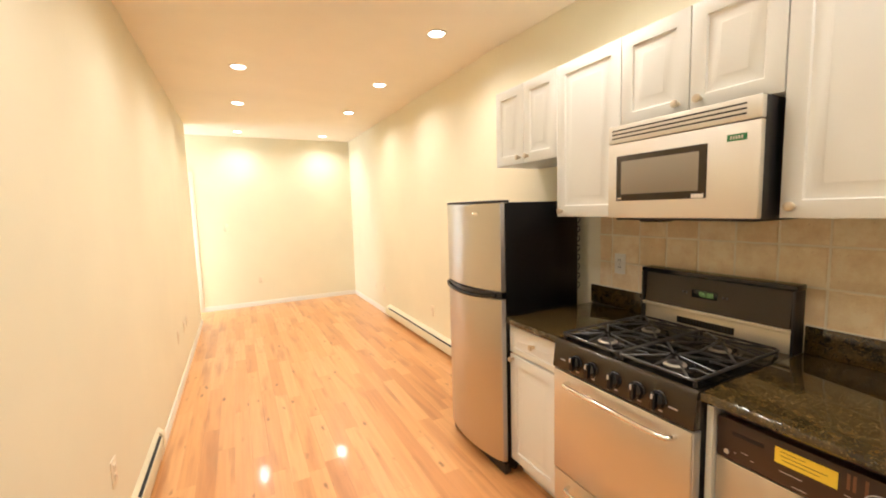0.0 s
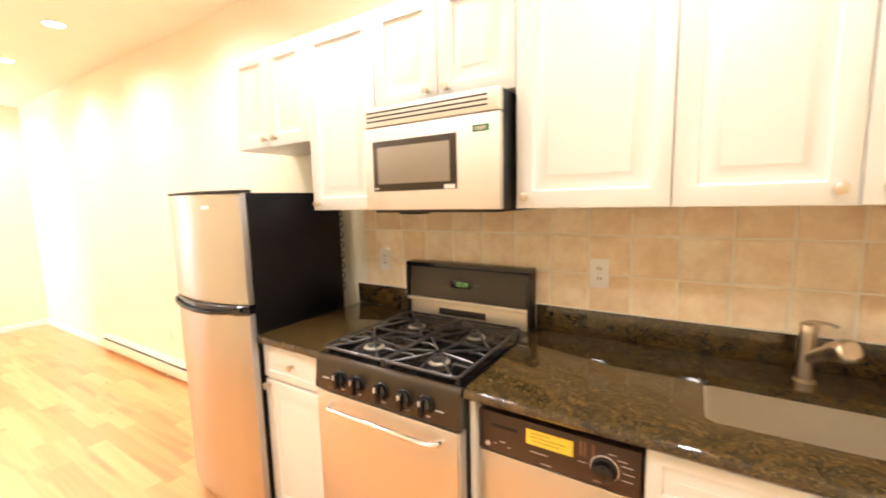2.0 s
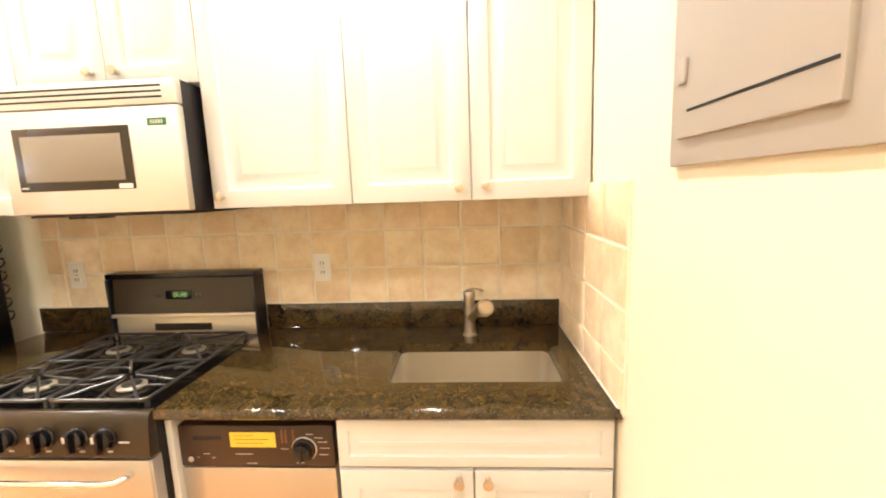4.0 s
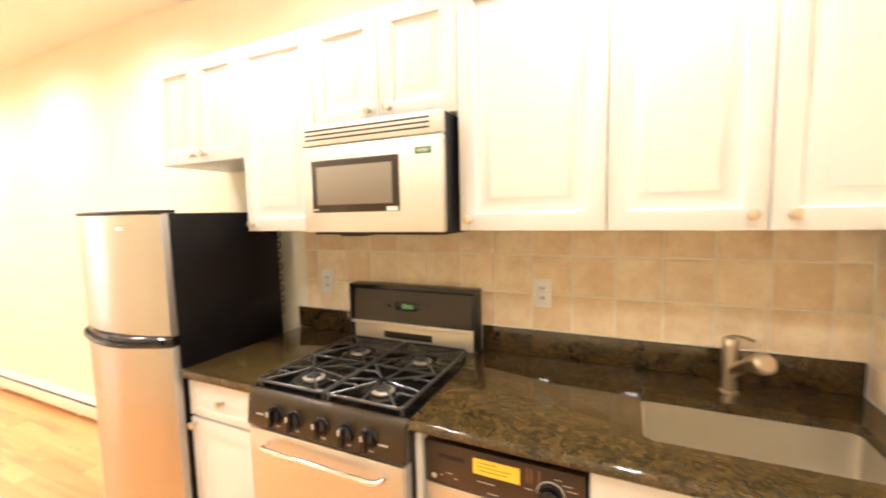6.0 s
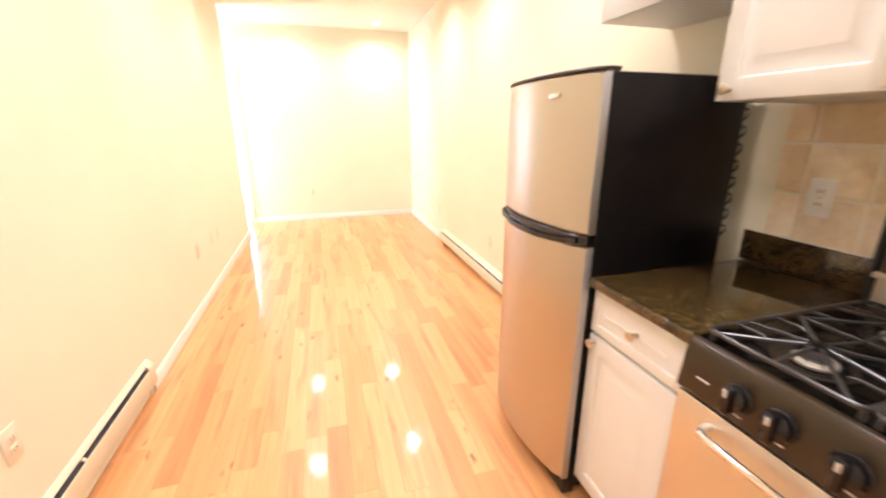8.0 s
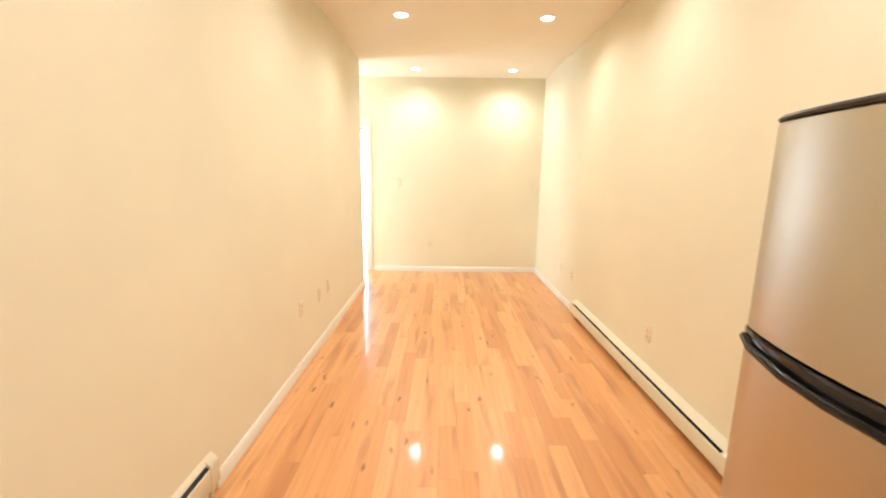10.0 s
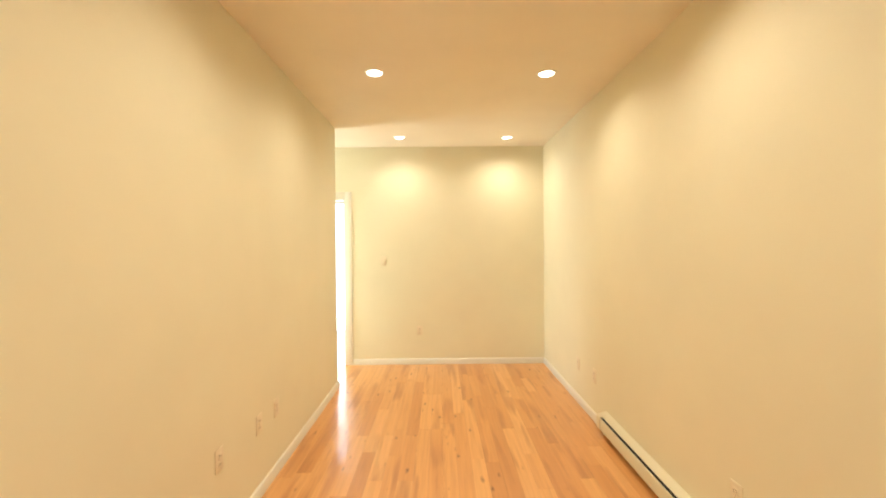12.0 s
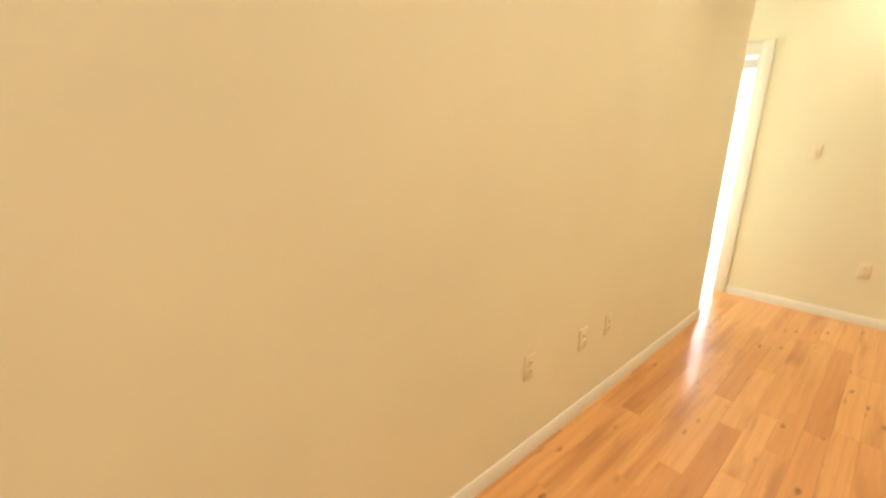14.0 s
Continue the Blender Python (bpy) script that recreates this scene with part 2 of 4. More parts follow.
def tube(bm, points, radius, sides=8, squash=1.0):
    """A bar swept along a polyline."""
    points = [Vector(p) for p in points]
    rings = []
    for i, p in enumerate(points):
        ahead = (points[min(i + 1, len(points) - 1)] - points[max(i - 1, 0)]).normalized()
        side = ahead.cross(Vector((0, 0, 1)))
        side = side.normalized() if side.length > 1e-4 else Vector((1, 0, 0))
        up = side.cross(ahead).normalized()
        rings.append([bm.verts.new(p + radius * (math.cos(a) * side + squash * math.sin(a) * up)) for a in (2 * math.pi * (k + 0.5) / sides for k in range(sides))])
    for a, b in zip(rings, rings[1:]):
        for k in range(sides):
            bm.faces.new((a[k], b[k], b[(k + 1) % sides], a[(k + 1) % sides]))
    bm.faces.new(rings[0])
    bm.faces.new(rings[-1][::-1])
    return bm


def mesh_from(name, bm, mat, smooth=35):
    bmesh.ops.recalc_face_normals(bm, faces=bm.faces)
    data = bpy.data.meshes.new(name)
    bm.to_mesh(data)
    bm.free()
    data.materials.append(mat)
    if smooth:
        data.polygons.foreach_set("use_smooth", [True] * len(data.polygons))
        data.set_sharp_from_angle(angle=radians(smooth))
    return data


def part(name, bm, mat, parent, label="", smooth=35):
    """One mesh object under a thing or a part; its vertices are given in the world (or round the origin for what is copied)."""
    ob = new(name, mesh_from(name, bm, mat, smooth))
    ob.parent = parent
    if parent.parent is None:
        ob.matrix_parent_inverse = Matrix.Translation(-parent.location)
    return tagged(ob, label)


def thing(name, at, label, category, group="", kind=""):
    ob = new(name)
    ob.empty_display_size = 0.1
    ob.location = at
    return tagged(ob, label, category, group, kind)


def solid(name, bm, mat, label, category, kind="", group="", smooth=35):
    return tagged(new(name, mesh_from(name, bm, mat, smooth)), label, category, group, kind)


def panel_door(y0, y1, z0, z1, face, thick=0.019, rail=0.055):
    """A raised-panel cabinet door that looks along -x; face is its front plane."""
    bm = bmesh.new()
    small = min(y1 - y0, z1 - z0)
    rail = min(rail, small * 0.26)
    loops = [(0.0, thick), (0.0, 0.004), (0.0012, 0.0012), (0.004, 0.0), (rail, 0.0), (rail + 0.004, 0.0062), (rail + 0.012, 0.0070), (rail + 0.044, 0.0022), (rail + 0.046, 0.0008), (rail + 0.049, 0.0004)]
    rings = []
    for inset, depth in loops:
        inset = min(inset, small * 0.46)
        rings.append([bm.verts.new((face + depth, y, z)) for y, z in ((y0 + inset, z0 + inset), (y1 - inset, z0 + inset), (y1 - inset, z1 - inset), (y0 + inset, z1 - inset))])
    for a, b in zip(rings, rings[1:]):
        for k in range(4):
            bm.faces.new((a[k], a[(k + 1) % 4], b[(k + 1) % 4], b[k]))
    bm.faces.new(rings[0][::-1])
    bm.faces.new(rings[-1])
    return bm


def knob_shape(x, y, z):
    return lathe([(0, 0.009), (0.004, 0.0085), (0.006, 0.0055), (0.014, 0.0055), (0.017, 0.011), (0.021, 0.0148), (0.026, 0.0142), (0.0285, 0.009), (0.029, 0.001)], (x, y, z), (-1, 0, 0), 18)


# ---- structure ----
def wall(name, bm, label, mat=WALL):
    return solid(name, bm, mat, label, "wall", "structure", smooth=0)


T = 0.12
R2 = -0.071          # the right wall stands a little forward past the refrigerator


def upright(outline, z0, z1):
    """A prism over a ground outline."""
    bm = bmesh.new()
    rows = [[bm.verts.new((x, y, z)) for x, y in outline] for z in (z0, z1)]
    for k in range(len(outline)):
        bm.faces.new((rows[0][k], rows[0][(k + 1) % len(outline)], rows[1][(k + 1) % len(outline)], rows[1][k]))
    bm.faces.new(rows[0][::-1])
    bm.faces.new(rows[1])
    return bm


wall_right = wall("wall_right", upright([(0, -T), (0, 2.0), (R2, 3.2), (R2, FAR + T), (T, FAR + T), (T, -T)], 0, H), "smooth cream painted wall behind the kitchen units")
wall_left = wall("wall_left", boxed(LEFT - T, LEFT, -T, WALL_END, 0, H), "long smooth cream painted wall")
wall_near = wall("wall_near", boxed(LEFT, 0, -T, 0, 0, H), "cream painted wall beside the sink")
wall_hall = wall("wall_hall", boxed(-4.3, LEFT - T, WALL_END - T, WALL_END, 0, H), "cream wall of the side hall")
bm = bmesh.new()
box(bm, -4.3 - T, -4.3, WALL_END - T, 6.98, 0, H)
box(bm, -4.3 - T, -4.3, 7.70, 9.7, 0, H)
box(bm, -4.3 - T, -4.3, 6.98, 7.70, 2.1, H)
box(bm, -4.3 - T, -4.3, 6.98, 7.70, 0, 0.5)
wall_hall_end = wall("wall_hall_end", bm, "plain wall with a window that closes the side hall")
DOOR = (-3.37, -2.527, 2.055)
bm = bmesh.new()
box(bm, DOOR[1], R2, FAR, FAR + T, 0, H)
box(bm, -4.3, DOOR[0], FAR, FAR + T, 0, H)
box(bm, DOOR[0], DOOR[1], FAR, FAR + T, DOOR[2], H)
wall_far = wall("wall_far", bm, "cream painted end wall with a white doorway")
# the bright room past the doorway
bm = bmesh.new()
WIN = (-3.9, -2.2, -0.03, 2.25)
box(bm, -4.3, WIN[0], 9.6, 9.7, 0, H)
box(bm, WIN[1], -1.5, 9.6, 9.7, 0, H)
box(bm, WIN[0], WIN[1], 9.6, 9.7, WIN[3], H)
wall_window = wall("wall_window", bm, "pale wall round a tall bright window", PALE)
wall_bright_room = wall("wall_bright_room", boxed(-1.5, -1.4, FAR + T, 9.7, 0, H), "pale wall of the bright room", PALE)
solid("ceiling", boxed(-4.45, T, -T, 9.7, H, H + 0.1), CEILING, "smooth painted ceiling with recessed downlights", "ceiling", "structure", smooth=0)
floor_bed = boxed(LEFT, 0, 0, WALL_END - 0.05, -0.12, -0.006)
box(floor_bed, -4.3, 0, WALL_END - 0.05, FAR + T, -0.12, -0.006)
box(floor_bed, -4.3, -1.5, FAR + T, 9.7, -0.12, -0.006)
floor = solid("floor", floor_bed, SUBFLOOR, "varnished orange oak strip floor", "floor", "structure", smooth=0)

window_1 = thing("window_1", (-3.0, 9.65, WIN[2]), "tall white framed window full of daylight", "window", kind="structure")
bm = bmesh.new()
for x in (WIN[0], WIN[1] - 0.05):
    box(bm, x, x + 0.05, 9.62, 9.68, WIN[2], WIN[3], 0.004)
for z, h in ((WIN[2], 0.02), (WIN[3] - 0.05, 0.05)):
    box(bm, WIN[0] + 0.05, WIN[1] - 0.05, 9.625, 9.675, z, z + h, 0.004)
part("window_frame", bm, TRIM, window_1)
for x0, x1 in ((WIN[0] + 0.05, WIN[1] - 0.05),):
    pane = part("pane", boxed(x0, x1, 9.647, 9.653, WIN[2] + 0.02, WIN[3] - 0.05), GLASS, window_1)
    pane.visible_shadow = False
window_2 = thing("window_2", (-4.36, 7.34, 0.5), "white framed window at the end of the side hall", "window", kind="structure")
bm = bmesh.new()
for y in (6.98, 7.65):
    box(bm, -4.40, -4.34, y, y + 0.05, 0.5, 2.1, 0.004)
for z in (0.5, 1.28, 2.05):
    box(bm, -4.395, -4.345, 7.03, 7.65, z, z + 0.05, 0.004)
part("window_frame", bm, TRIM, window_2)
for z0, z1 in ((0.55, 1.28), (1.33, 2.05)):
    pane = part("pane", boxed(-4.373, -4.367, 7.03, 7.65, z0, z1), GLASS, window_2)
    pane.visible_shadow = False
solid("backdrop", boxed(-6.5, 0.5, 11.2, 11.25, -1.0, 4.5), SKY_BOARD, "white overcast daylight outside the window", "sky", "structure", smooth=0)

door_1 = thing("door_1", ((DOOR[0] + DOOR[1]) / 2, FAR, 0), "open doorway with wide white painted casing", "doorway", kind="structure")
C = 0.082
for name, a in (("casing", (DOOR[1] + 0.003, DOOR[1] + C, FAR - 0.020, FAR - 0.0, 0, DOOR[2] + 0.085)), ("casing", (DOOR[0] - C, DOOR[0] - 0.003, FAR - 0.020, FAR, 0, DOOR[2] + 0.085)), ("casing", (DOOR[0] - 0.003, DOOR[1] + 0.003, FAR - 0.018, FAR - 0.005, DOOR[2] - 0.012, DOOR[2] + 0.085)),
                ("jamb", (DOOR[1] - 0.018, DOOR[1] + 0.002, FAR - 0.004, FAR + T + 0.004, 0, DOOR[2])), ("jamb", (DOOR[0] - 0.002, DOOR[0] + 0.018, FAR - 0.004, FAR + T + 0.004, 0, DOOR[2])), ("jamb", (DOOR[0] + 0.018, DOOR[1] - 0.018, FAR - 0.004, FAR + T + 0.004, DOOR[2] - 0.018, DOOR[2] + 0.002))):
    part(name, boxed(*a, bevel=0.004), TRIM, door_1)


def base_profile(bm, start, end, inward, height=0.072, thick=0.013):
    """A baseboard with a small moulded top, along a wall from start to end; inward points into the room."""
    a, b, n = Vector((*start, 0)), Vector((*end, 0)), Vector((*inward, 0))
    prof = [(0, 0), (thick, 0), (thick, height - 0.022), (thick * 0.75, height - 0.014), (thick * 0.55, height - 0.004), (thick * 0.3, height), (0, height)]
    rows = [[bm.verts.new(p + n * d + Vector((0, 0, z))) for d, z in prof] for p in (a, b)]
    for k in range(len(prof)):
        bm.faces.new((rows[0][k], rows[0][(k + 1) % len(prof)], rows[1][(k + 1) % len(prof)], rows[1][k]))
    bm.faces.new(rows[0])
    bm.faces.new(rows[1][::-1])
    return bm


for start, end, inward in (((LEFT, 3.475), (LEFT, WALL_END), (1, 0)), ((LEFT + 0.014, WALL_END), (-4.3, WALL_END), (0, 1)), ((R2, 5.815), (R2, FAR), (-1, 0)), ((R2, 2.86), (R2, 3.19), (-1, 0)), ((DOOR[1] + C, FAR), (R2 - 0.014, FAR), (0, -1)), ((-4.3, FAR), (DOOR[0] - C, FAR), (0, -1))):
    solid("baseboard", base_profile(bmesh.new(), start, end, inward), TRIM, "white painted baseboard with a moulded top", "baseboard", "structure")

# ---- kitchen: base units ----
FACE = -0.64         # front of the base doors
TOP = 0.907
EDGE = -0.667


def base_cabinet(name, y0, y1, label, hollow=False):
    c = thing(name, (-0.3, (y0 + y1) / 2, 0), label, "cabinet", "base cabinets")
    bm = bmesh.new()
    if hollow:
        box(bm, FACE + 0.02, -0.001, y0, y1, 0.10, 0.62, 0.001)
        box(bm, FACE + 0.02, FACE + 0.04, y0, y1, 0.621, TOP - 0.035, 0.001)
        box(bm, FACE + 0.04, -0.001, y1 - 0.018, y1, 0.621, TOP - 0.035, 0.001)
        box(bm, FACE + 0.04, -0.001, y0, y0 + 0.018, 0.621, TOP - 0.035, 0.001)
    else:
        box(bm, FACE + 0.02, -0.001, y0, y1, 0.10, TOP - 0.035, 0.001)
    part("body", bm, CABINET, c)
    part("toe_kick", boxed(FACE + 0.085, -0.02, y0 + 0.001, y1 - 0.001, 0, 0.099), CABINET, c)
    return c


narrow = base_cabinet("base_cabinet", 1.880, 2.252, "narrow white base cabinet with one drawer over a door")
drawer = part("drawer", panel_door(1.884, 2.250, 0.718, 0.862, FACE, rail=0.03), CABINET, narrow)
part("knob", knob_shape(FACE, 2.055, 0.798), NICKEL, drawer, "small round nickel knob")
door = part("door", panel_door(1.884, 2.250, 0.108, 0.706, FACE), CABINET, narrow)
part("knob", knob_shape(FACE, 2.222, 0.684), NICKEL, door, "small round nickel knob")

sink_unit = base_cabinet("sink_cabinet", 0.004, 0.752, "white sink base cabinet with false front and two doors", True)
part("false_front", panel_door(0.010, 0.746, 0.726, 0.862, FACE, rail=0.03), CABINET, sink_unit)
for y0, y1, k in ((0.010, 0.375, 0.340), (0.379, 0.746, 0.418)):
    door = part("door", panel_door(y0, y1, 0.108, 0.714, FACE), CABINET, sink_unit)
    part("knob", knob_shape(FACE, k, 0.690), NICKEL, door, "small round nickel knob")
solid("filler_panel", boxed(FACE + 0.004, 0, 1.214, 1.233, 0, TOP - 0.032, bevel=0.0015), CABINET, "white end panel between the range and the dishwasher", "panel")

# worktops
SINK = (-0.515, -0.215, 0.100, 0.632)


def slab(y0, y1, hole=None):
    """A stone top with a rounded front edge, and a hole with round corners for the sink."""
    bm = bmesh.new()
    z0, z1 = TOP - 0.032, TOP
    if hole is None:
        return box(bm, EDGE, -0.001, y0, y1, z0, z1, 0.007, 3)
    hx0, hx1, hy0, hy1 = hole
    r = 0.028
    inner = []
    for cx, cy, a0 in ((hx1 - r, hy1 - r, 0), (hx0 + r, hy1 - r, 90), (hx0 + r, hy0 + r, 180), (hx1 - r, hy0 + r, 270)):
        inner += [(cx + r * math.cos(radians(a0 + k * 15)), cy + r * math.sin(radians(a0 + k * 15))) for k in range(7)]
    e = 0.007
    levels = [(z1, 0.0), (z1 - 0.002, -0.0035), (z1 - e, -e), (z0 + e, -e), (z0, 0.0)]
    loops_in = [[bm.verts.new((x, y, z)) for x, y in inner] for z in (z1, z0)]
    count = len(inner)
    corners = [(-0.001, y1), (EDGE + e, y1), (EDGE + e, y0), (-0.001, y0)]
    for k in range(count):
        bm.faces.new((loops_in[0][k], loops_in[0][(k + 1) % count], loops_in[1][(k + 1) % count], loops_in[1][k]))
    for level, ring in ((z1, loops_in[0]), (z0, loops_in[1])):
        outer = [bm.verts.new((x, y, level)) for x, y in corners]
        for q in range(4):
            arc = ring[q * 7:q * 7 + 7]
            for a, b in zip(arc, arc[1:]):
                bm.faces.new((outer[q], a, b))
            nxt = ring[((q + 1) * 7) % count]
            bm.faces.new((outer[q], arc[-1], nxt, outer[(q + 1) % 4]))
    rows = [[bm.verts.new((EDGE + e + d, y, z)) for z, d in levels] for y in (y0, y1)]
    for k in range(len(levels) - 1):
        bm.faces.new((rows[0][k], rows[0][k + 1], rows[1][k + 1], rows[1][k]))
    for row in rows:
        bm.faces.new(row)
    bmesh.ops.remove_doubles(bm, verts=bm.verts, dist=1e-5)
    return bm


solid("worktop", slab(0.002, 1.236, SINK), GRANITE, "polished dark brown granite worktop round an undermount sink", "worktop")
solid("worktop", slab(1.866, 2.254), GRANITE, "short polished dark brown granite worktop beside the refrigerator", "worktop")
for y0, y1 in ((0.014, 1.234), (1.869, 2.266)):
    solid("granite_upstand", boxed(-0.022, -0.001, y0, y1, TOP + 0.0005, 1.014, bevel=0.003), GRANITE, "low dark granite upstand along the tiled wall", "upstand")

sink = thing("sink", (-0.36, 0.37, 0.70), "rectangular undermount stainless steel sink", "sink")


def bowl():
    bm = bmesh.new()
    x0, x1, y0, y1 = SINK[0] - 0.004, SINK[1] + 0.004, SINK[2] - 0.004, SINK[3] + 0.004

    def ring(z, inset, r):
        pts = []
        for cx, cy, a0 in ((x1 - inset - r, y1 - inset - r, 0), (x0 + inset + r, y1 - inset - r, 90), (x0 + inset + r, y0 + inset + r, 180), (x1 - inset - r, y0 + inset + r, 270)):
            pts += [bm.verts.new((cx + r * math.cos(radians(a0 + k * 15)), cy + r * math.sin(radians(a0 + k * 15)), z)) for k in range(7)]
        return pts

    top = TOP - 0.033
    rings = [ring(top, -0.012, 0.036), ring(top, 0.0, 0.030), ring(top - 0.16, 0.004, 0.032), ring(top - 0.175, 0.012, 0.034), ring(top - 0.18, 0.03, 0.03)]
    for a, b in zip(rings, rings[1:]):
        for k in range(len(a)):
            bm.faces.new((a[k], a[(k + 1) % len(a)], b[(k + 1) % len(a)], b[k]))
    bm.faces.new(rings[-1])
    return bm


bowl_ob = part("bowl", bowl(), SINK_STEEL, sink)
part("drain", lathe([(0, 0.042), (0.003, 0.042), (0.004, 0.036), (0.001, 0.030), (0.0012, 0.001)], (-0.36, 0.37, TOP - 0.2128), (0, 0, 1), 24), CHROME, sink, "round chrome drain")

faucet = thing("faucet", (-0.125, 0.378, TOP), "single lever nickel kitchen faucet with pull-out spray head", "faucet")
part("body", lathe([(0, 0.027), (0.006, 0.027), (0.010, 0.0215), (0.05, 0.021), (0.15, 0.0215), (0.168, 0.0225), (0.174, 0.019), (0.176, 0.001)], (-0.125, 0.378, TOP), (0, 0, 1), 24), NICKEL, faucet)
bm = tube(bmesh.new(), [(-0.125, 0.374, TOP + 0.065), (-0.150, 0.362, TOP + 0.087), (-0.185, 0.348, TOP + 0.114), (-0.200, 0.342, TOP + 0.124)], 0.0185, 14)
part("spout", bm, NICKEL, faucet)
part("spray_head", lathe([(0, 0.0185), (0.012, 0.027), (0.050, 0.0315), (0.070, 0.030), (0.078, 0.022), (0.0785, 0.001)], (-0.188, 0.342, TOP + 0.117), (-0.80, -0.32, 0.38), 20), NICKEL, faucet)
part("lever", tube(bmesh.new(), [(-0.118, 0.385, TOP + 0.176), (-0.13, 0.370, TOP + 0.184), (-0.15, 0.345, TOP + 0.187), (-0.165, 0.325, TOP + 0.183)], 0.0085, 10, 0.5), NICKEL, faucet)

# ---- dishwasher ----
dishwasher = thing("dishwasher", (-0.3, 0.985, 0), "narrow dishwasher with brown control panel and steel door", "dishwasher")
DY0, DY1, DX = 0.760, 1.210, -0.625
part("tub", boxed(-0.59, -0.03, DY0 + 0.002, DY1 - 0.002, 0.09, 0.868, bevel=0.003), BLACK_MATT, dishwasher)
control = part("control_panel", boxed(DX, -0.588, DY0 + 0.002, DY1 - 0.002, 0.712, 0.838, bevel=0.004), DISHWASHER_BROWN, dishwasher)
part("door", boxed(DX + 0.002, -0.588, DY0 + 0.002, DY1 - 0.002, 0.125, 0.708, bevel=0.004), STEEL_UPRIGHT, dishwasher, "brushed steel lower door")
part("toe_grille", boxed(-0.555, -0.53, DY0 + 0.004, DY1 - 0.004, 0, 0.12, bevel=0.002), BLACK_MATT, dishwasher)
part("latch_recess", boxed(DX - 0.0015, DX + 0.002, 1.083, 1.165, 0.794, 0.806, bevel=0.001), SLOT, control, "dark recessed door latch")
label = part("label", boxed(DX - 0.001, DX + 0.001, 0.926, 1.057, 0.773, 0.818), YELLOW, control, "yellow notice label")
for k, (y0, y1) in enumerate(((0.99, 1.045), (0.945, 1.045), (0.96, 1.04))):
    part("print_line", boxed(DX - 0.0016, DX - 0.0005, y0, y1, 0.807 - k * 0.011, 0.8085 - k * 0.011), DARK_PRINT, label)
dial = part("dial_ring", lathe([(0, 0.036), (0.002, 0.036), (0.0028, 0.0345), (0.0028, 0.001)], (DX, 0.846, 0.768), (-1, 0, 0), 32), PRINT, control)
part("dial_knob", lathe([(0, 0.0338), (0.006, 0.0335), (0.008, 0.027), (0.022, 0.0235), (0.025, 0.019), (0.0255, 0.001)], (DX - 0.003, 0.846, 0.768), (-1, 0, 0), 28), BLACK, control, "round black cycle dial")
part("dial_grip", boxed(DX - 0.033, DX - 0.026, 0.842, 0.850, 0.747, 0.789, bevel=0.002), BLACK, control)
for a, length in ((80, 0.02), (48, 0.024), (28, 0.026), (4, 0.026), (-22, 0.026), (180, 0.022), (250, 0.022)):
    c, s_ = math.cos(radians(a)), math.sin(radians(a))
    cy, cz = 0.846 - 0.045 * c, 0.768 + 0.045 * s_
    y0, y1 = (cy - length, cy) if c > 0.1 else (cy, cy + length) if c < -0.5 else (cy - length / 2, cy + length / 2)
    part("print_mark", boxed(DX - 0.001, DX + 0.001, y0, y1, cz - 0.0008, cz + 0.0008), PRINT, control)
for y, z, w in ((1.13, 0.752, 0.018), (1.155, 0.742, 0.006), (1.11, 0.740, 0.010), (1.02, 0.752, 0.05), (1.0, 0.724, 0.03)):
    part("print_mark", boxed(DX - 0.001, DX + 0.001, y - w / 2, y + w / 2, z - 0.001, z + 0.001), PRINT, control)
for y in (0.872, 0.893, 0.904):
    part("print_bar", boxed(DX - 0.001, DX + 0.001, y, y + 0.006, 0.785, 0.826), material("copper_print", (0.16, 0.07, 0.03), 0.4), control)
part("badge", lathe([(0, 0.008), (0.0015, 0.008), (0.002, 0.001)], (DX, 1.178, 0.735), (-1, 0, 0), 16), PRINT, control)

# ---- gas range ----
RY0, RY1 = 1.241, 1.862
stove = thing("gas_range", (-0.34, (RY0 + RY1) / 2, 0), "black and stainless freestanding gas range with four burners", "stove")
part("body", boxed(-0.655, -0.012, RY0, RY1, 0.05, 0.880, bevel=0.004), BLACK_MATT, stove)
bm = bmesh.new()
box(bm, -0.660, -0.07, RY0 - 0.001, RY1 + 0.001, 0.8805, 0.906, 0.006)
part("cooktop", bm, COOKTOP, stove, "glossy black cooktop")
bm = bmesh.new()
front = [(-0.655, 0.782), (-0.688, 0.782), (-0.690, 0.790), (-0.679, 0.880), (-0.6765, 0.893), (-0.672, 0.902), (-0.665, 0.9065), (-0.655, 0.9075)]
rows = [[bm.verts.new((x, y, z)) for x, z in front] for y in (RY0, RY1)]
for k in range(len(front)):
    bm.faces.new((rows[0][k], rows[0][(k + 1) % len(front)], rows[1][(k + 1) % len(front)], rows[1][k]))
bm.faces.new(rows[0])
bm.faces.new(rows[1][::-1])
manifold = part("manifold_panel", bm, RANGE_BLACK, stove, "dark brown enamel front panel")
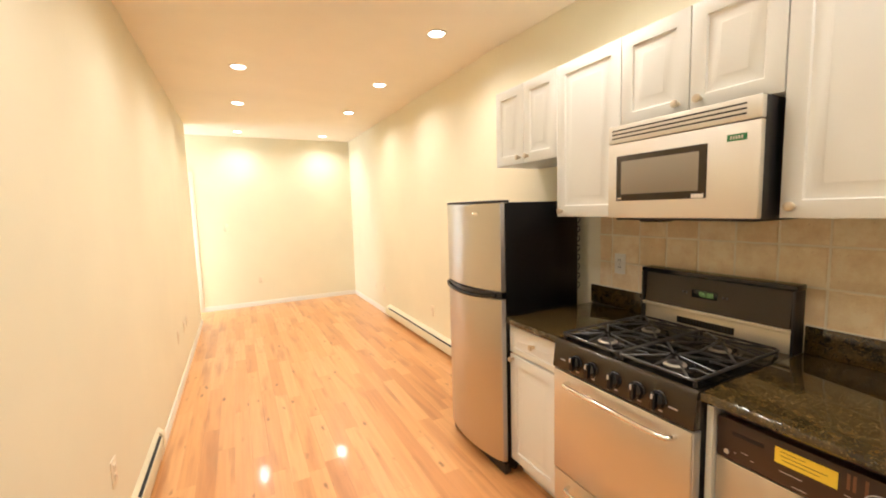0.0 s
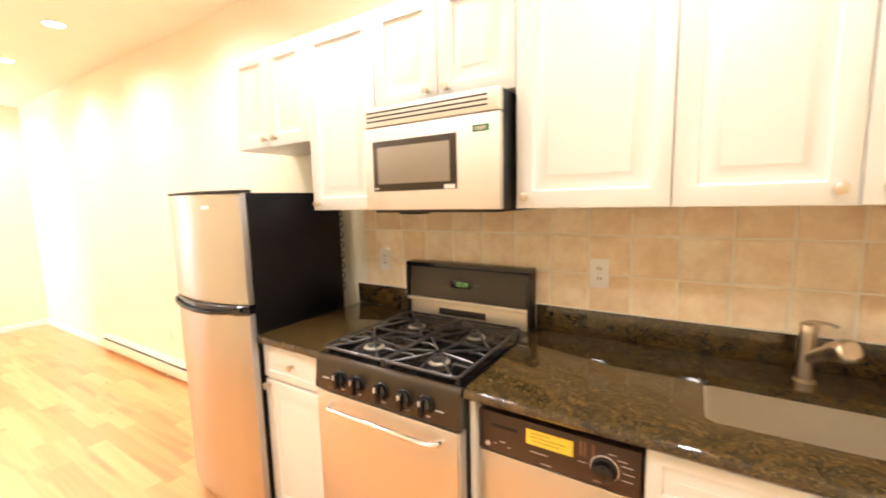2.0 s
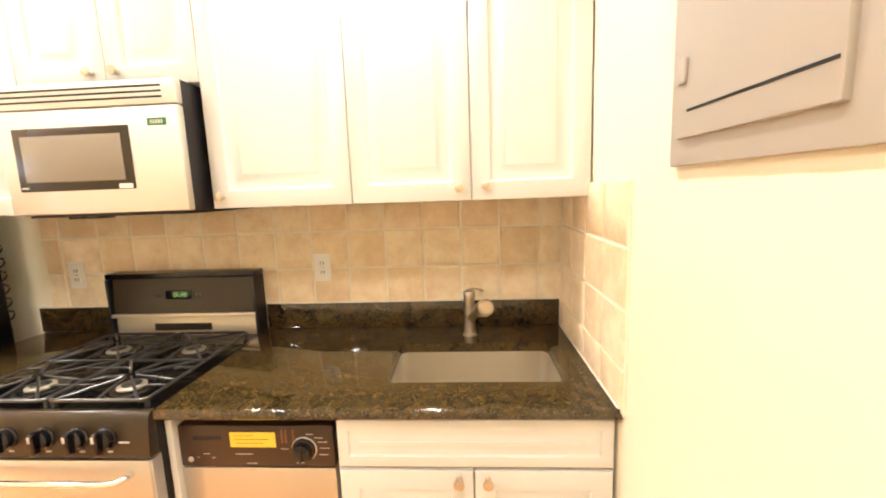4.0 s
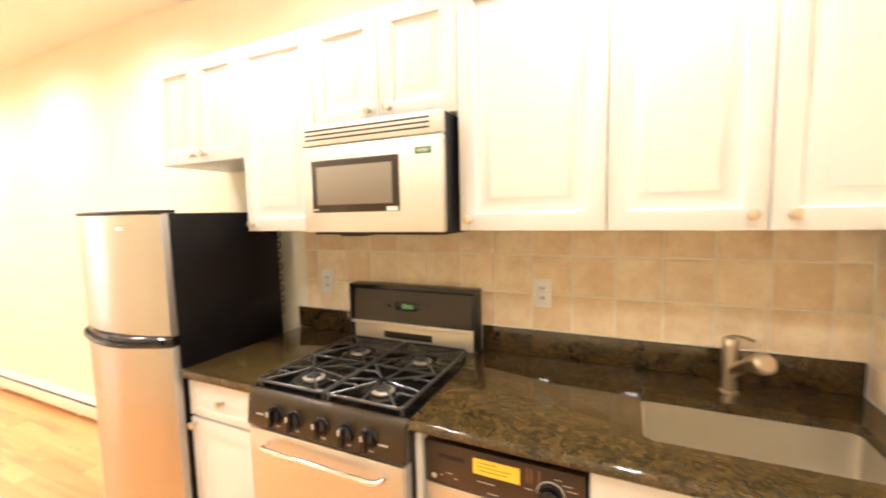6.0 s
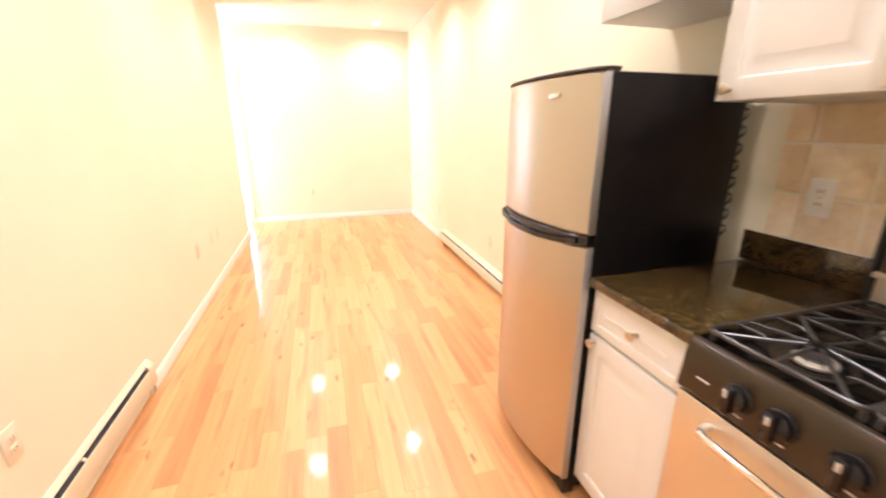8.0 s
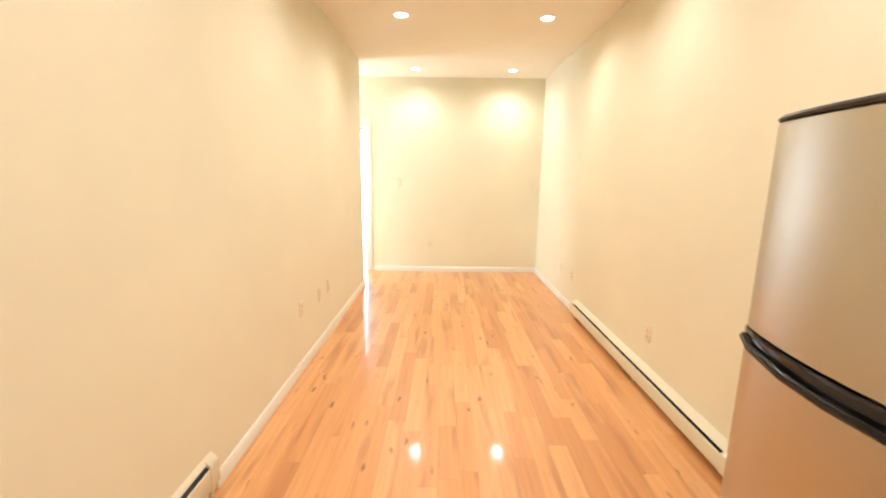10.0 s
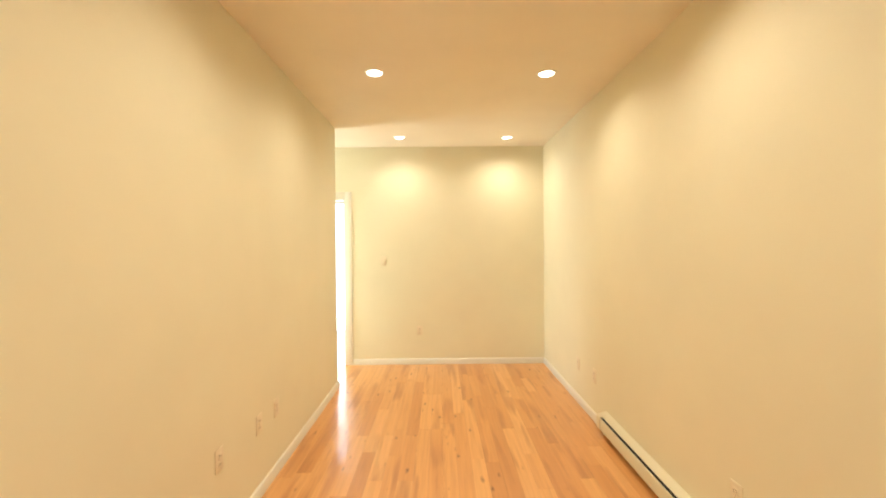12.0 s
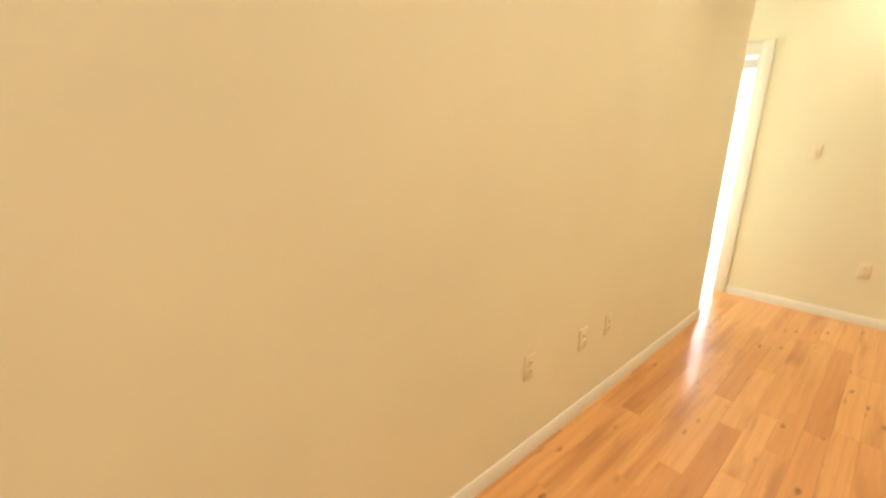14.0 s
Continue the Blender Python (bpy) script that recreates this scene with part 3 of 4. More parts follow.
for y in (1.727, 1.645, 1.537, 1.440, 1.360):
    k = part("control_knob", lathe([(0, 0.031), (0.003, 0.031), (0.006, 0.027), (0.020, 0.0255), (0.023, 0.021), (0.0235, 0.001)], (-0.6845, y, 0.838), (-0.99, 0, 0.12), 12), BLACK, manifold)
    part("knob_grip", boxed(-0.724, -0.700, y - 0.008, y + 0.008, 0.808, 0.870, bevel=0.004, segments=1), BLACK, manifold)
    # highlight at the top of the grip, put in as a pale strip
    part("knob_glint", boxed(-0.7255, -0.7215, y - 0.0035, y + 0.0035, 0.848, 0.865, bevel=0.001), PRINT, manifold, "glint on the knob grip, made as a pale strip")
    part("print_mark", boxed(-0.6895, -0.6865, y - 0.016, y - 0.002, 0.800, 0.804), PRINT, manifold)
for y in (1.79, 1.295):
    part("print_mark", boxed(-0.6885, -0.684, y, y + 0.03, 0.826, 0.829), PRINT, manifold)
oven = part("oven_door", boxed(-0.690, -0.656, RY0 + 0.004, RY1 - 0.004, 0.312, 0.776, bevel=0.005), STEEL, stove, "brushed steel oven door")


def pull(y0, y1, z, x, out, radius):
    pts = [(x, y0, z), (x - out * 0.5, y0, z), (x - out * 0.88, y0 + 0.012, z), (x - out, y0 + 0.035, z), (x - out, (y0 + y1) / 2, z), (x - out, y1 - 0.035, z), (x - out * 0.88, y1 - 0.012, z), (x - out * 0.5, y1, z), (x, y1, z)]
    return tube(bmesh.new(), pts, radius, 12)


part("handle", pull(1.300, 1.765, 0.738, -0.688, 0.045, 0.0095), CHROME, oven, "long curved chrome bar handle")
broiler = part("broiler_drawer", boxed(-0.688, -0.656, RY0 + 0.004, RY1 - 0.004, 0.075, 0.306, bevel=0.005), STEEL, stove, "brushed steel lower drawer")
part("handle", pull(1.360, 1.765, 0.262, -0.686, 0.040, 0.0085), CHROME, broiler)
part("side_trim", boxed(-0.689, -0.655, RY0 - 0.004, RY0 + 0.003, 0.06, 0.778, bevel=0.001), STEEL_EDGE, stove)
part("toe_plate", boxed(-0.64, -0.60, RY0 + 0.01, RY1 - 0.01, 0, 0.074), BLACK_MATT, stove)

# back guard
guard = part("back_guard", boxed(-0.070, -0.024, RY0 + 0.004, RY1 - 0.004, 0.90, 1.150, bevel=0.003), RANGE_BLACK, stove, "upright dark back guard")
part("top_cap", boxed(-0.092, -0.018, RY0 - 0.006, RY1 + 0.010, 1.150, 1.172, bevel=0.005), BLACK, guard)
bm = bmesh.new()
prof = [(-0.071, 1.004), (-0.092, 1.004), (-0.078, 1.149), (-0.071, 1.149)]
rows = [[bm.verts.new((x, y, z)) for x, z in prof] for y in (RY0 + 0.012, RY1 - 0.012)]
for k in range(4):
    bm.faces.new((rows[0][k], rows[0][(k + 1) % 4], rows[1][(k + 1) % 4], rows[1][k]))
bm.faces.new(rows[0])
bm.faces.new(rows[1][::-1])
clock_panel = part("clock_panel", bm, RANGE_BLACK, guard)
part("steel_trim", boxed(-0.102, -0.070, RY0 + 0.004, RY1 - 0.004, 0.988, 1.003, bevel=0.003), SPLASH_STEEL, guard, "bright steel rail")
part("splash_plate", boxed(-0.080, -0.069, RY0 + 0.010, RY1 - 0.006, 0.905, 0.987, bevel=0.001), SPLASH_STEEL, guard, "brushed steel splash plate")
part("side_cheek", boxed(-0.098, -0.020, RY0 - 0.004, RY0 + 0.006, 0.907, 1.150, bevel=0.002), BLACK_MATT, guard)
part("side_cheek", boxed(-0.098, -0.020, RY1 - 0.004, RY1 + 0.006, 0.907, 1.150, bevel=0.002), BLACK_MATT, guard)
vent = part("oven_vent", boxed(-0.0835, -0.078, 1.445, 1.690, 0.928, 0.958, bevel=0.001), RANGE_BLACK, guard)
for k in range(18):
    y = 1.452 + k * 0.0132
    part("vent_slot", boxed(-0.0845, -0.0828, y, y + 0.007, 0.932, 0.954), SLOT, vent)
display = part("clock_display", boxed(-0.088, -0.080, 1.512, 1.622, 1.062, 1.098, bevel=0.002), BLACK, clock_panel, "small clock with green digits")
# four seven-segment figures, too small to read
SEG = {"h": ((0.0, 0.018), (0.0, 0.009), (0.0, 0.0)), "v": ((0.0, 0.0), (0.009, 0.0), (0.0, 0.009), (0.009, 0.009))}
for y in (1.586, 1.572, 1.554, 1.540):
    bm = bmesh.new()
    for dy, dz in SEG["h"]:
        box(bm, -0.0888, -0.0878, y - dy - 0.009, y - dy, 1.071 + dz, 1.0725 + dz)
    for dy, dz in SEG["v"]:
        box(bm, -0.0889, -0.0879, y - dy - 0.0015, y - dy, 1.0715 + dz, 1.0795 + dz)
    part("digit", bm, CLOCK_GREEN, display)
for y in (1.645, 1.66, 1.49, 1.475):
    part("clock_button", boxed(-0.0885, -0.083, y - 0.004, y + 0.004, 1.074, 1.084, bevel=0.001), BLACK_MATT, clock_panel)

# burners and grates
BURN = [(-0.535, 1.405), (-0.535, 1.700), (-0.255, 1.405), (-0.255, 1.700)]
for x, y in BURN:
    b = part("burner", lathe([(0, 0.075), (0.003, 0.074), (0.002, 0.062), (-0.002, 0.05), (0.0, 0.001)], (x, y, 0.9065), (0, 0, 1), 28), BLACK, stove)
    part("burner_base", lathe([(0, 0.038), (0.006, 0.039), (0.010, 0.033), (0.010, 0.001)], (x, y, 0.909), (0, 0, 1), 28), ALUMINIUM, b, "pale aluminium burner ring")
    part("burner_cap", lathe([(0, 0.026), (0.004, 0.027), (0.007, 0.022), (0.0075, 0.001)], (x, y, 0.917), (0, 0, 1), 24), IRON, b)
GZ = 0.931
for y0, y1, cy in ((1.262, 1.548, 1.405), (1.556, 1.842, 1.700)):
    bm = bmesh.new()
    x0, x1 = -0.655, -0.130
    r = 0.02
    loop = []
    for cx, cyy, a0 in ((x1 - r, y1 - r, 0), (x0 + r, y1 - r, 90), (x0 + r, y0 + r, 180), (x1 - r, y0 + r, 270)):
        loop += [(cx + r * math.cos(radians(a0 + k * 30)), cyy + r * math.sin(radians(a0 + k * 30)), GZ) for k in range(4)]
    tube(bm, loop + [loop[0]], 0.0056, 6)
    grate = part("grate", bm, IRON, stove, "black cast iron pan grate")
    part("grate_bar", tube(bmesh.new(), [((x0 + x1) / 2, y0, GZ), ((x0 + x1) / 2, y1, GZ)], 0.0050, 6), IRON, grate)
    for bx in (-0.535, -0.255):
        ex0, ex1 = (x0, (x0 + x1) / 2) if bx < -0.4 else ((x0 + x1) / 2, x1)
        for tx, ty in ((ex0, y0 + 0.02), (ex0, y1 - 0.02), (ex1, y0 + 0.02), (ex1, y1 - 0.02), (bx, y0), (bx, y1), (ex0, cy), (ex1, cy)):
            d = Vector((tx - bx, ty - cy, 0)).normalized() * 0.022
            part("grate_bar", tube(bmesh.new(), [(tx, ty, GZ), (bx + d.x * 2.6, cy + d.y * 2.6, GZ + 0.010), (bx + d.x * 0.8, cy + d.y * 0.8, GZ + 0.016)], 0.0042, 6), IRON, grate)
    for bx in (x0 + 0.085, x1 - 0.085, (x0 + x1) / 2 - 0.06, (x0 + x1) / 2 + 0.06):
        for ty, d in ((y0, 1), (y1, -1)):
            part("grate_bar", tube(bmesh.new(), [(bx, ty, GZ), (bx, ty + d * 0.055, GZ + 0.002), (bx, ty + d * 0.07, GZ - 0.003)], 0.0040, 6), IRON, grate)
    for fx in (x0 + 0.012, x1 - 0.012):
        for fy in (y0 + 0.006, y1 - 0.006):
            part("grate_foot", lathe([(0, 0.007), (0.024, 0.006)], (fx, fy, 0.906), (0, 0, 1), 10), IRON, grate)

# ---- refrigerator ----
FY0, FY1, FTOP = 2.256, 2.850, 1.522
fridge = thing("refrigerator", (-0.35, (FY0 + FY1) / 2, 0), "black refrigerator with bowed stainless doors and top freezer", "refrigerator")
part("body", boxed(-0.650, -0.136, FY0 + 0.004, FY1 - 0.004, 0.035, FTOP - 0.006, bevel=0.006), FRIDGE_BLACK, fridge, "glossy black steel case")


def bowed(z0, z1, back=-0.657, edge=-0.690, bulge=0.050, thick_edge=0.006):
    """A refrigerator door whose front bows out along its width."""
    bm = bmesh.new()
    n = 16
    rows = []
    for z, inset in ((z0, 0.005), (z0 + 0.005, 0), (z1 - 0.005, 0), (z1, 0.005)):
        row = []
        for k in range(n + 1):
            u = k / n
            lip = 0.012 * max(0, 1 - min(u, 1 - u) / 0.03) ** 2
            row.append(bm.verts.new((edge - bulge * (1 - (2 * u - 1) ** 2) + lip + inset, FY0 + 0.002 + u * (FY1 - FY0 - 0.004), z)))
        row.append(bm.verts.new((back, FY1 - 0.002, z)))
        row.append(bm.verts.new((back, FY0 + 0.002, z)))
        rows.append(row)
    for a, b in zip(rows, rows[1:]):
        for k in range(len(a)):
            bm.faces.new((a[k], a[(k + 1) % len(a)], b[(k + 1) % len(a)], b[k]))
    bm.faces.new(rows[0][::-1])
    bm.faces.new(rows[-1])
    return bm


freezer = part("freezer_door", bowed(1.042, FTOP - 0.006), FRIDGE_STEEL, fridge, "bowed brushed steel freezer door")
lower = part("fridge_door", bowed(0.085, 1.002), FRIDGE_STEEL, fridge, "bowed brushed steel lower door")
for z0, z1, p in ((1.046, FTOP - 0.012, freezer), (0.090, 0.998, lower)):
    part("edge_trim", boxed(-0.688, -0.659, FY0 - 0.001, FY0 + 0.004, z0, z1, bevel=0.001), STEEL_EDGE, p, "pale grey door edge")
part("top_cap", bowed(FTOP - 0.0055, FTOP + 0.006, back=-0.63, edge=-0.693, bulge=0.051), BLACK_MATT, fridge)
handle = part("handle_band", bowed(1.004, 1.040, edge=-0.694, bulge=0.052), BLACK, fridge, "black moulded handle strip between the doors")
bm = tube(bmesh.new(), [(-0.704, 2.285, 1.022), (-0.729, 2.34, 1.012), (-0.751, 2.45, 1.004), (-0.756, 2.55, 1.002), (-0.751, 2.65, 1.004), (-0.729, 2.765, 1.012), (-0.704, 2.82, 1.022)], 0.0095, 10)
part("grip", bm, BLACK, handle)
part("kick_plate", boxed(-0.672, -0.63, FY0 + 0.006, FY1 - 0.006, 0.008, 0.070, bevel=0.003), BLACK_MATT, fridge)
part("badge", boxed(-0.7355, -0.729, 2.40, 2.46, 1.452, 1.466, bevel=0.001), CHROME, freezer, "small chrome badge")
bm = bmesh.new()
for k in range(11):
    z = 0.35 + k * 0.10
    tube(bm, [(-0.118, FY0 + 0.03, z), (-0.118, FY1 - 0.03, z)], 0.0035, 6)
part("condenser_coil", bm, BLACK_MATT, fridge, "black wire coil behind the case")
bm = bmesh.new()
for k in range(9):
    z = 1.0 + k * 0.055
    tube(bm, [(-0.134, FY0 + 0.012, z), (-0.124, FY0 + 0.010, z + 0.006), (-0.116, FY0 + 0.010, z + 0.018), (-0.118, FY0 + 0.010, z + 0.032), (-0.134, FY0 + 0.012, z + 0.038)], 0.0034, 6)
part("coil_bend", bm, BLACK_MATT, fridge)
for x in (-0.58, -0.22):
    for y in (FY0 + 0.05, FY1 - 0.05):
        part("foot", lathe([(0, 0.02), (0.012, 0.02), (0.014, 0.008), (0.036, 0.008)], (x, y, 0), (0, 0, 1), 12), BLACK_MATT, fridge)

# ---- wall cabinets ----
UF, UB, UT = -0.385, 1.432, 2.200


def wall_cabinet(y0, y1, z0, doors, label):
    c = thing("wall_cabinet", (-0.16, (y0 + y1) / 2, z0), label, "cabinet", "wall cabinets")
    part("body", boxed(UF + 0.021, -0.001, y0 + 0.0005, y1 - 0.0005, z0, UT, bevel=0.001), CABINET, c)
    for d0, d1, ky, kz in doors:
        d = part("door", panel_door(d0 + 0.0015, d1 - 0.0015, z0 + 0.001, UT - 0.002, UF), CABINET, c)
        part("knob", knob_shape(UF, ky, kz), NICKEL, d, "small round nickel knob")
    return c


wall_cabinet(0.004, 0.733, UB, [(0.004, 0.362, 0.318, 1.474), (0.362, 0.733, 0.399, 1.473)], "white double wall cabinet with raised panel doors")
wall_cabinet(0.733, 1.182, UB, [(0.733, 1.182, 1.148, 1.470)], "white single wall cabinet with raised panel door")
wall_cabinet(1.182, 1.775, 1.818, [(1.182, 1.477, 1.437, 1.860), (1.477, 1.775, 1.519, 1.860)], "short white wall cabinet above the microwave")
wall_cabinet(1.775, 2.166, UB, [(1.775, 2.166, 2.128, 1.462)], "tall narrow white wall cabinet with raised panel door")
wall_cabinet(2.166, 2.715, 1.743, [(2.166, 2.440, 2.403, 1.780), (2.440, 2.715, 2.477, 1.780)], "short white wall cabinet above the refrigerator")

# ---- microwave ----
MY0, MY1, MZ0, MZ1, MF = 1.199, 1.762, 1.431, 1.812, -0.472
mw = thing("microwave", (-0.2, 1.48, MZ0), "over-range microwave with steel front and black sides", "microwave")
part("case", boxed(MF + 0.027, -0.004, MY0 + 0.003, MY1 - 0.003, MZ0, MZ1, bevel=0.002), BLACK_MATT, mw)
face = part("front", boxed(MF, MF + 0.028, MY0, MY1, MZ0 + 0.002, 1.738, bevel=0.005), STEEL_SATIN, mw, "brushed steel microwave front")
top = part("vent_panel", boxed(MF, MF + 0.028, MY0, MY1, 1.741, MZ1 - 0.001, bevel=0.004), STEEL_SATIN, mw)
for k in range(3):
    z = 1.758 + k * 0.0155
    part("vent_slot", boxed(MF - 0.0012, MF + 0.003, MY0 + 0.042, MY1 - 0.02, z, z + 0.0055), SLOT, top)
frame_ob = part("window_frame", boxed(MF - 0.004, MF + 0.004, 1.354, 1.718, 1.503, 1.687, bevel=0.003), RANGE_BLACK, face, "dark frame of the door window")
part("window_pane", boxed(MF - 0.0055, MF, 1.380, 1.693, 1.530, 1.664, bevel=0.001), WINDOW_GREY, frame_ob, "grey mesh door window")
part("sticker", boxed(MF - 0.0062, MF - 0.0042, 1.360, 1.402, 1.505, 1.519), WHITE_LABEL, frame_ob, "small white sticker")
disp = part("display_label", boxed(MF - 0.0012, MF + 0.002, 1.236, 1.294, 1.681, 1.702), GREEN, face, "small green and white display label")
for y in (1.250, 1.258, 1.266, 1.274, 1.282):
    part("print_mark", boxed(MF - 0.0018, MF - 0.0008, y - 0.0025, y + 0.0025, 1.686, 1.697), PRINT, disp)
part("brand_bar", boxed(MF - 0.0052, MF - 0.003, 1.690, 1.711, 1.511, 1.5165), PRINT, frame_ob)
part("under_plate", boxed(MF + 0.03, -0.02, MY0 + 0.02, MY1 - 0.02, MZ0 - 0.008, MZ0 - 0.0005, bevel=0.002), BLACK_MATT, mw)
part("lamp_lens", boxed(-0.40, -0.33, 1.56, 1.66, MZ0 - 0.017, MZ0 - 0.0075, bevel=0.003), BLACK, mw)
part("grease_filter", boxed(-0.36, -0.14, 1.25, 1.47, MZ0 - 0.011, MZ0 - 0.0075, bevel=0.002), GREY_ENAMEL, mw)

# ---- wall plates, breaker panel, heaters, downlights ----


def duplex(at, turn, label, group="wall outlets", blank=False, mat=CREAM_PLATE, dark=CREAM_SLOT):
    """A plate on a wall, built round the origin looking along -x, then turned."""
    p = thing("outlet", (0, 0, 0), label, "outlet", group)
    plate = part("plate", boxed(-0.005, 0.0005, -0.035, 0.035, -0.057, 0.057, bevel=0.0025), mat, p)
    if not blank:
        for z in (-0.0195, 0.0195):
            f = part("socket", boxed(-0.0075, -0.004, -0.0165, 0.0165, z - 0.0135, z + 0.0135, bevel=0.003), mat, plate)
            for y in (-0.006, 0.006):
                part("slot", boxed(-0.0079, -0.007, y - 0.0016, y + 0.0016, z - 0.005, z + 0.007), dark, plate)
        part("screw", lathe([(0, 0.003), (0.0012, 0.0026), (0.0014, 0.0005)], (-0.005, 0, 0), (-1, 0, 0), 10), CHROME, plate)
    else:
        part("toggle", boxed(-0.013, -0.004, -0.005, 0.005, -0.004, 0.012, bevel=0.002), mat, plate)
    p.matrix_basis = pose(*at, 0, 0, turn)
    return p


duplex((-0.0125, 0.982, 1.166), 0, "ivory duplex outlet on the tiled backsplash", mat=PLATE, dark=SLOT)
duplex((-0.0125, 2.066, 1.158), 0, "ivory duplex outlet on the tiled backsplash", mat=PLATE, dark=SLOT)
for y, z in ((2.56, 0.45), (4.625, 0.45), (5.05, 0.433), (5.30, 0.43)):
    duplex((LEFT + 0.0005, y, z), 180, "cream duplex outlet low on the wall")
for y, z in ((4.411, 0.383), (6.02, 0.375), (6.42, 0.36)):
    duplex((R2 - 0.0005, y, z), 0, "cream duplex outlet low on the wall")
duplex((-1.615, FAR - 0.0005, 0.42), 90, "cream duplex outlet low on the end wall")
sw = duplex((-2.056, FAR - 0.0005, 1.285), 90, "small cream light switch beside the doorway", "light switches", True)
sw.name = "light_switch"
tagged(sw, category="light switch")

breaker = thing("breaker_panel", (-1.06, 0.0, 1.492), "grey painted electrical breaker panel on the wall", "electrical panel")
part("frame", boxed(-1.25, -0.868, 0.0005, 0.014, 1.492, 2.15, bevel=0.003), GREY_ENAMEL, breaker)
lid = part("door", boxed(-1.21, -0.905, 0.012, 0.024, 1.535, 2.11, bevel=0.003), GREY_ENAMEL, breaker)
part("latch", boxed(-0.935, -0.915, 0.023, 0.030, 1.62, 1.66, bevel=0.003), GREY_ENAMEL, lid)
part("hinge_seam", boxed(-1.205, -0.94, 0.0235, 0.0252, 1.575, 1.579), SLOT, lid)


def heater(y0, y1, wall_x, side, blank0, blank1, deep=1.0, tall=1.0, hood=0.014):
    """A baseboard heater: a folded front cover with an air slot, and end pieces."""
    h = thing("baseboard_heater", (wall_x, (y0 + y1) / 2, 0), "long cream enamelled baseboard heater along the wall", "heater", "baseboard heaters")
    prof = [(0, 0.052), (0.041, 0.052), (0.046, 0.058), (0.046, 0.129), (0.044, 0.137), (0.040, 0.139), (0.040, 0.134), (0.0, 0.134)]

    def fold(a, b, shape):
        bm = bmesh.new()
        rows = [[bm.verts.new((wall_x + side * d * deep, y, z * tall)) for d, z in shape] for y in (a, b)]
        for k in range(len(shape)):
            bm.faces.new((rows[0][k], rows[0][(k + 1) % len(shape)], rows[1][(k + 1) % len(shape)], rows[1][k]))
        bm.faces.new(rows[0])
        bm.faces.new(rows[1][::-1])
        return bm

    part("cover", fold(y0 + blank0, y1 - blank1, prof), HEATER, h)
    part("air_slot", fold(y0 + blank0, y1 - blank1, [(0.002, 0.134), (0.040, 0.134), (0.040, 0.1400), (0.002, 0.151)]), SLOT, h, "dark air slot")
    part("top_hood", fold(y0 + blank0, y1 - blank1, [(0, 0.152), (hood, 0.152), (hood + 0.002, 0.156), (hood * 0.6, 0.168), (0, 0.174)]), HEATER, h)
    full = [(0, 0.050), (0.042, 0.050), (0.049, 0.058), (0.049, 0.132), (0.046, 0.148), (0.020, 0.166), (0, 0.174)]
    part("end_piece", fold(y0, y0 + blank0, full), HEATER, h)
    part("end_piece", fold(y1 - blank1, y1, full), HEATER, h)
    n = 3 if side > 0 else 0
    for k in range(1, n + 1):
        y = y0 + blank0 + (y1 - y0 - blank0 - blank1) * k / (n + 1)
        part("slot_bracket", fold(y - 0.006, y + 0.006, [(0.02, 0.136), (0.042, 0.136), (0.042, 0.1425), (0.02, 0.155)]), HEATER, h)
    for y in (y0 + 0.03, (y0 + y1) / 2, y1 - 0.03):
        part("foot", fold(y - 0.008, y + 0.008, [(0, 0), (0.02, 0), (0.02, 0.053), (0, 0.053)]), HEATER, h)


heater(3.20, 5.80, R2, -1, 0.36, 0.06, 1.5, 1.0, 0.0345)
heater(0.9, 3.46, LEFT, 1, 0.06, 0.06, 0.7, 1.15, 0.024)

lamp = None
for column, row in LAMPS:
    if lamp is None:
        lamp = thing("downlight", (0, 0, 0), "round white recessed ceiling downlight, lit", "downlight", "ceiling downlights")
        part("trim_ring", lathe([(0, 0.072), (0.004, 0.071), (0.006, 0.062), (0.004, 0.056), (-0.004, 0.052)], (0, 0, 0), (0, 0, -1), 32), TRIM, lamp)
        bulb = part("bulb", lathe([(0, 0.053), (0.003, 0.050), (0.006, 0.035), (0.0065, 0.001)], (0, 0, 0.0), (0, 0, -1), 28), LAMP_GLASS, lamp, "glowing round lamp face")
        bulb.visible_shadow = False
        lamp.matrix_basis = pose(column, row, H - 0.0005)
    else:
        copy_thing(lamp, pose(column, row, H - 0.0005))

# ---- small pieces: wall tiles and floor boards ----


def stone_piece(w, h, seed):
    """One tumbled tile, w by h, looking along -x, with worn uneven edges."""
    r = random.Random(seed)
    j = lambda a: a + r.uniform(-0.0012, 0.0012)
    bm = bmesh.new()
    rings = []
    for inset, depth in ((0.0, 0.009), (0.0004, 0.0025), (0.003, 0.0)):
        ring = []
        for u, v in ((0, 0), (0.5, 0), (1, 0), (1, 0.5), (1, 1), (0.5, 1), (0, 1), (0, 0.5)):
            ring.append(bm.verts.new((depth + r.uniform(0, 0.0008), j((u - 0.5) * (w - 2 * inset)), j((v - 0.5) * (h - 2 * inset)))))
        rings.append(ring)
    for a, b in zip(rings, rings[1:]):
        for k in range(8):
            bm.faces.new((a[k], a[(k + 1) % 8], b[(k + 1) % 8], b[k]))
    bm.faces.new(rings[-1])
    return mesh_from("tile", bm, TILE, 40)


GAP_W = 0.0075
cache = {}


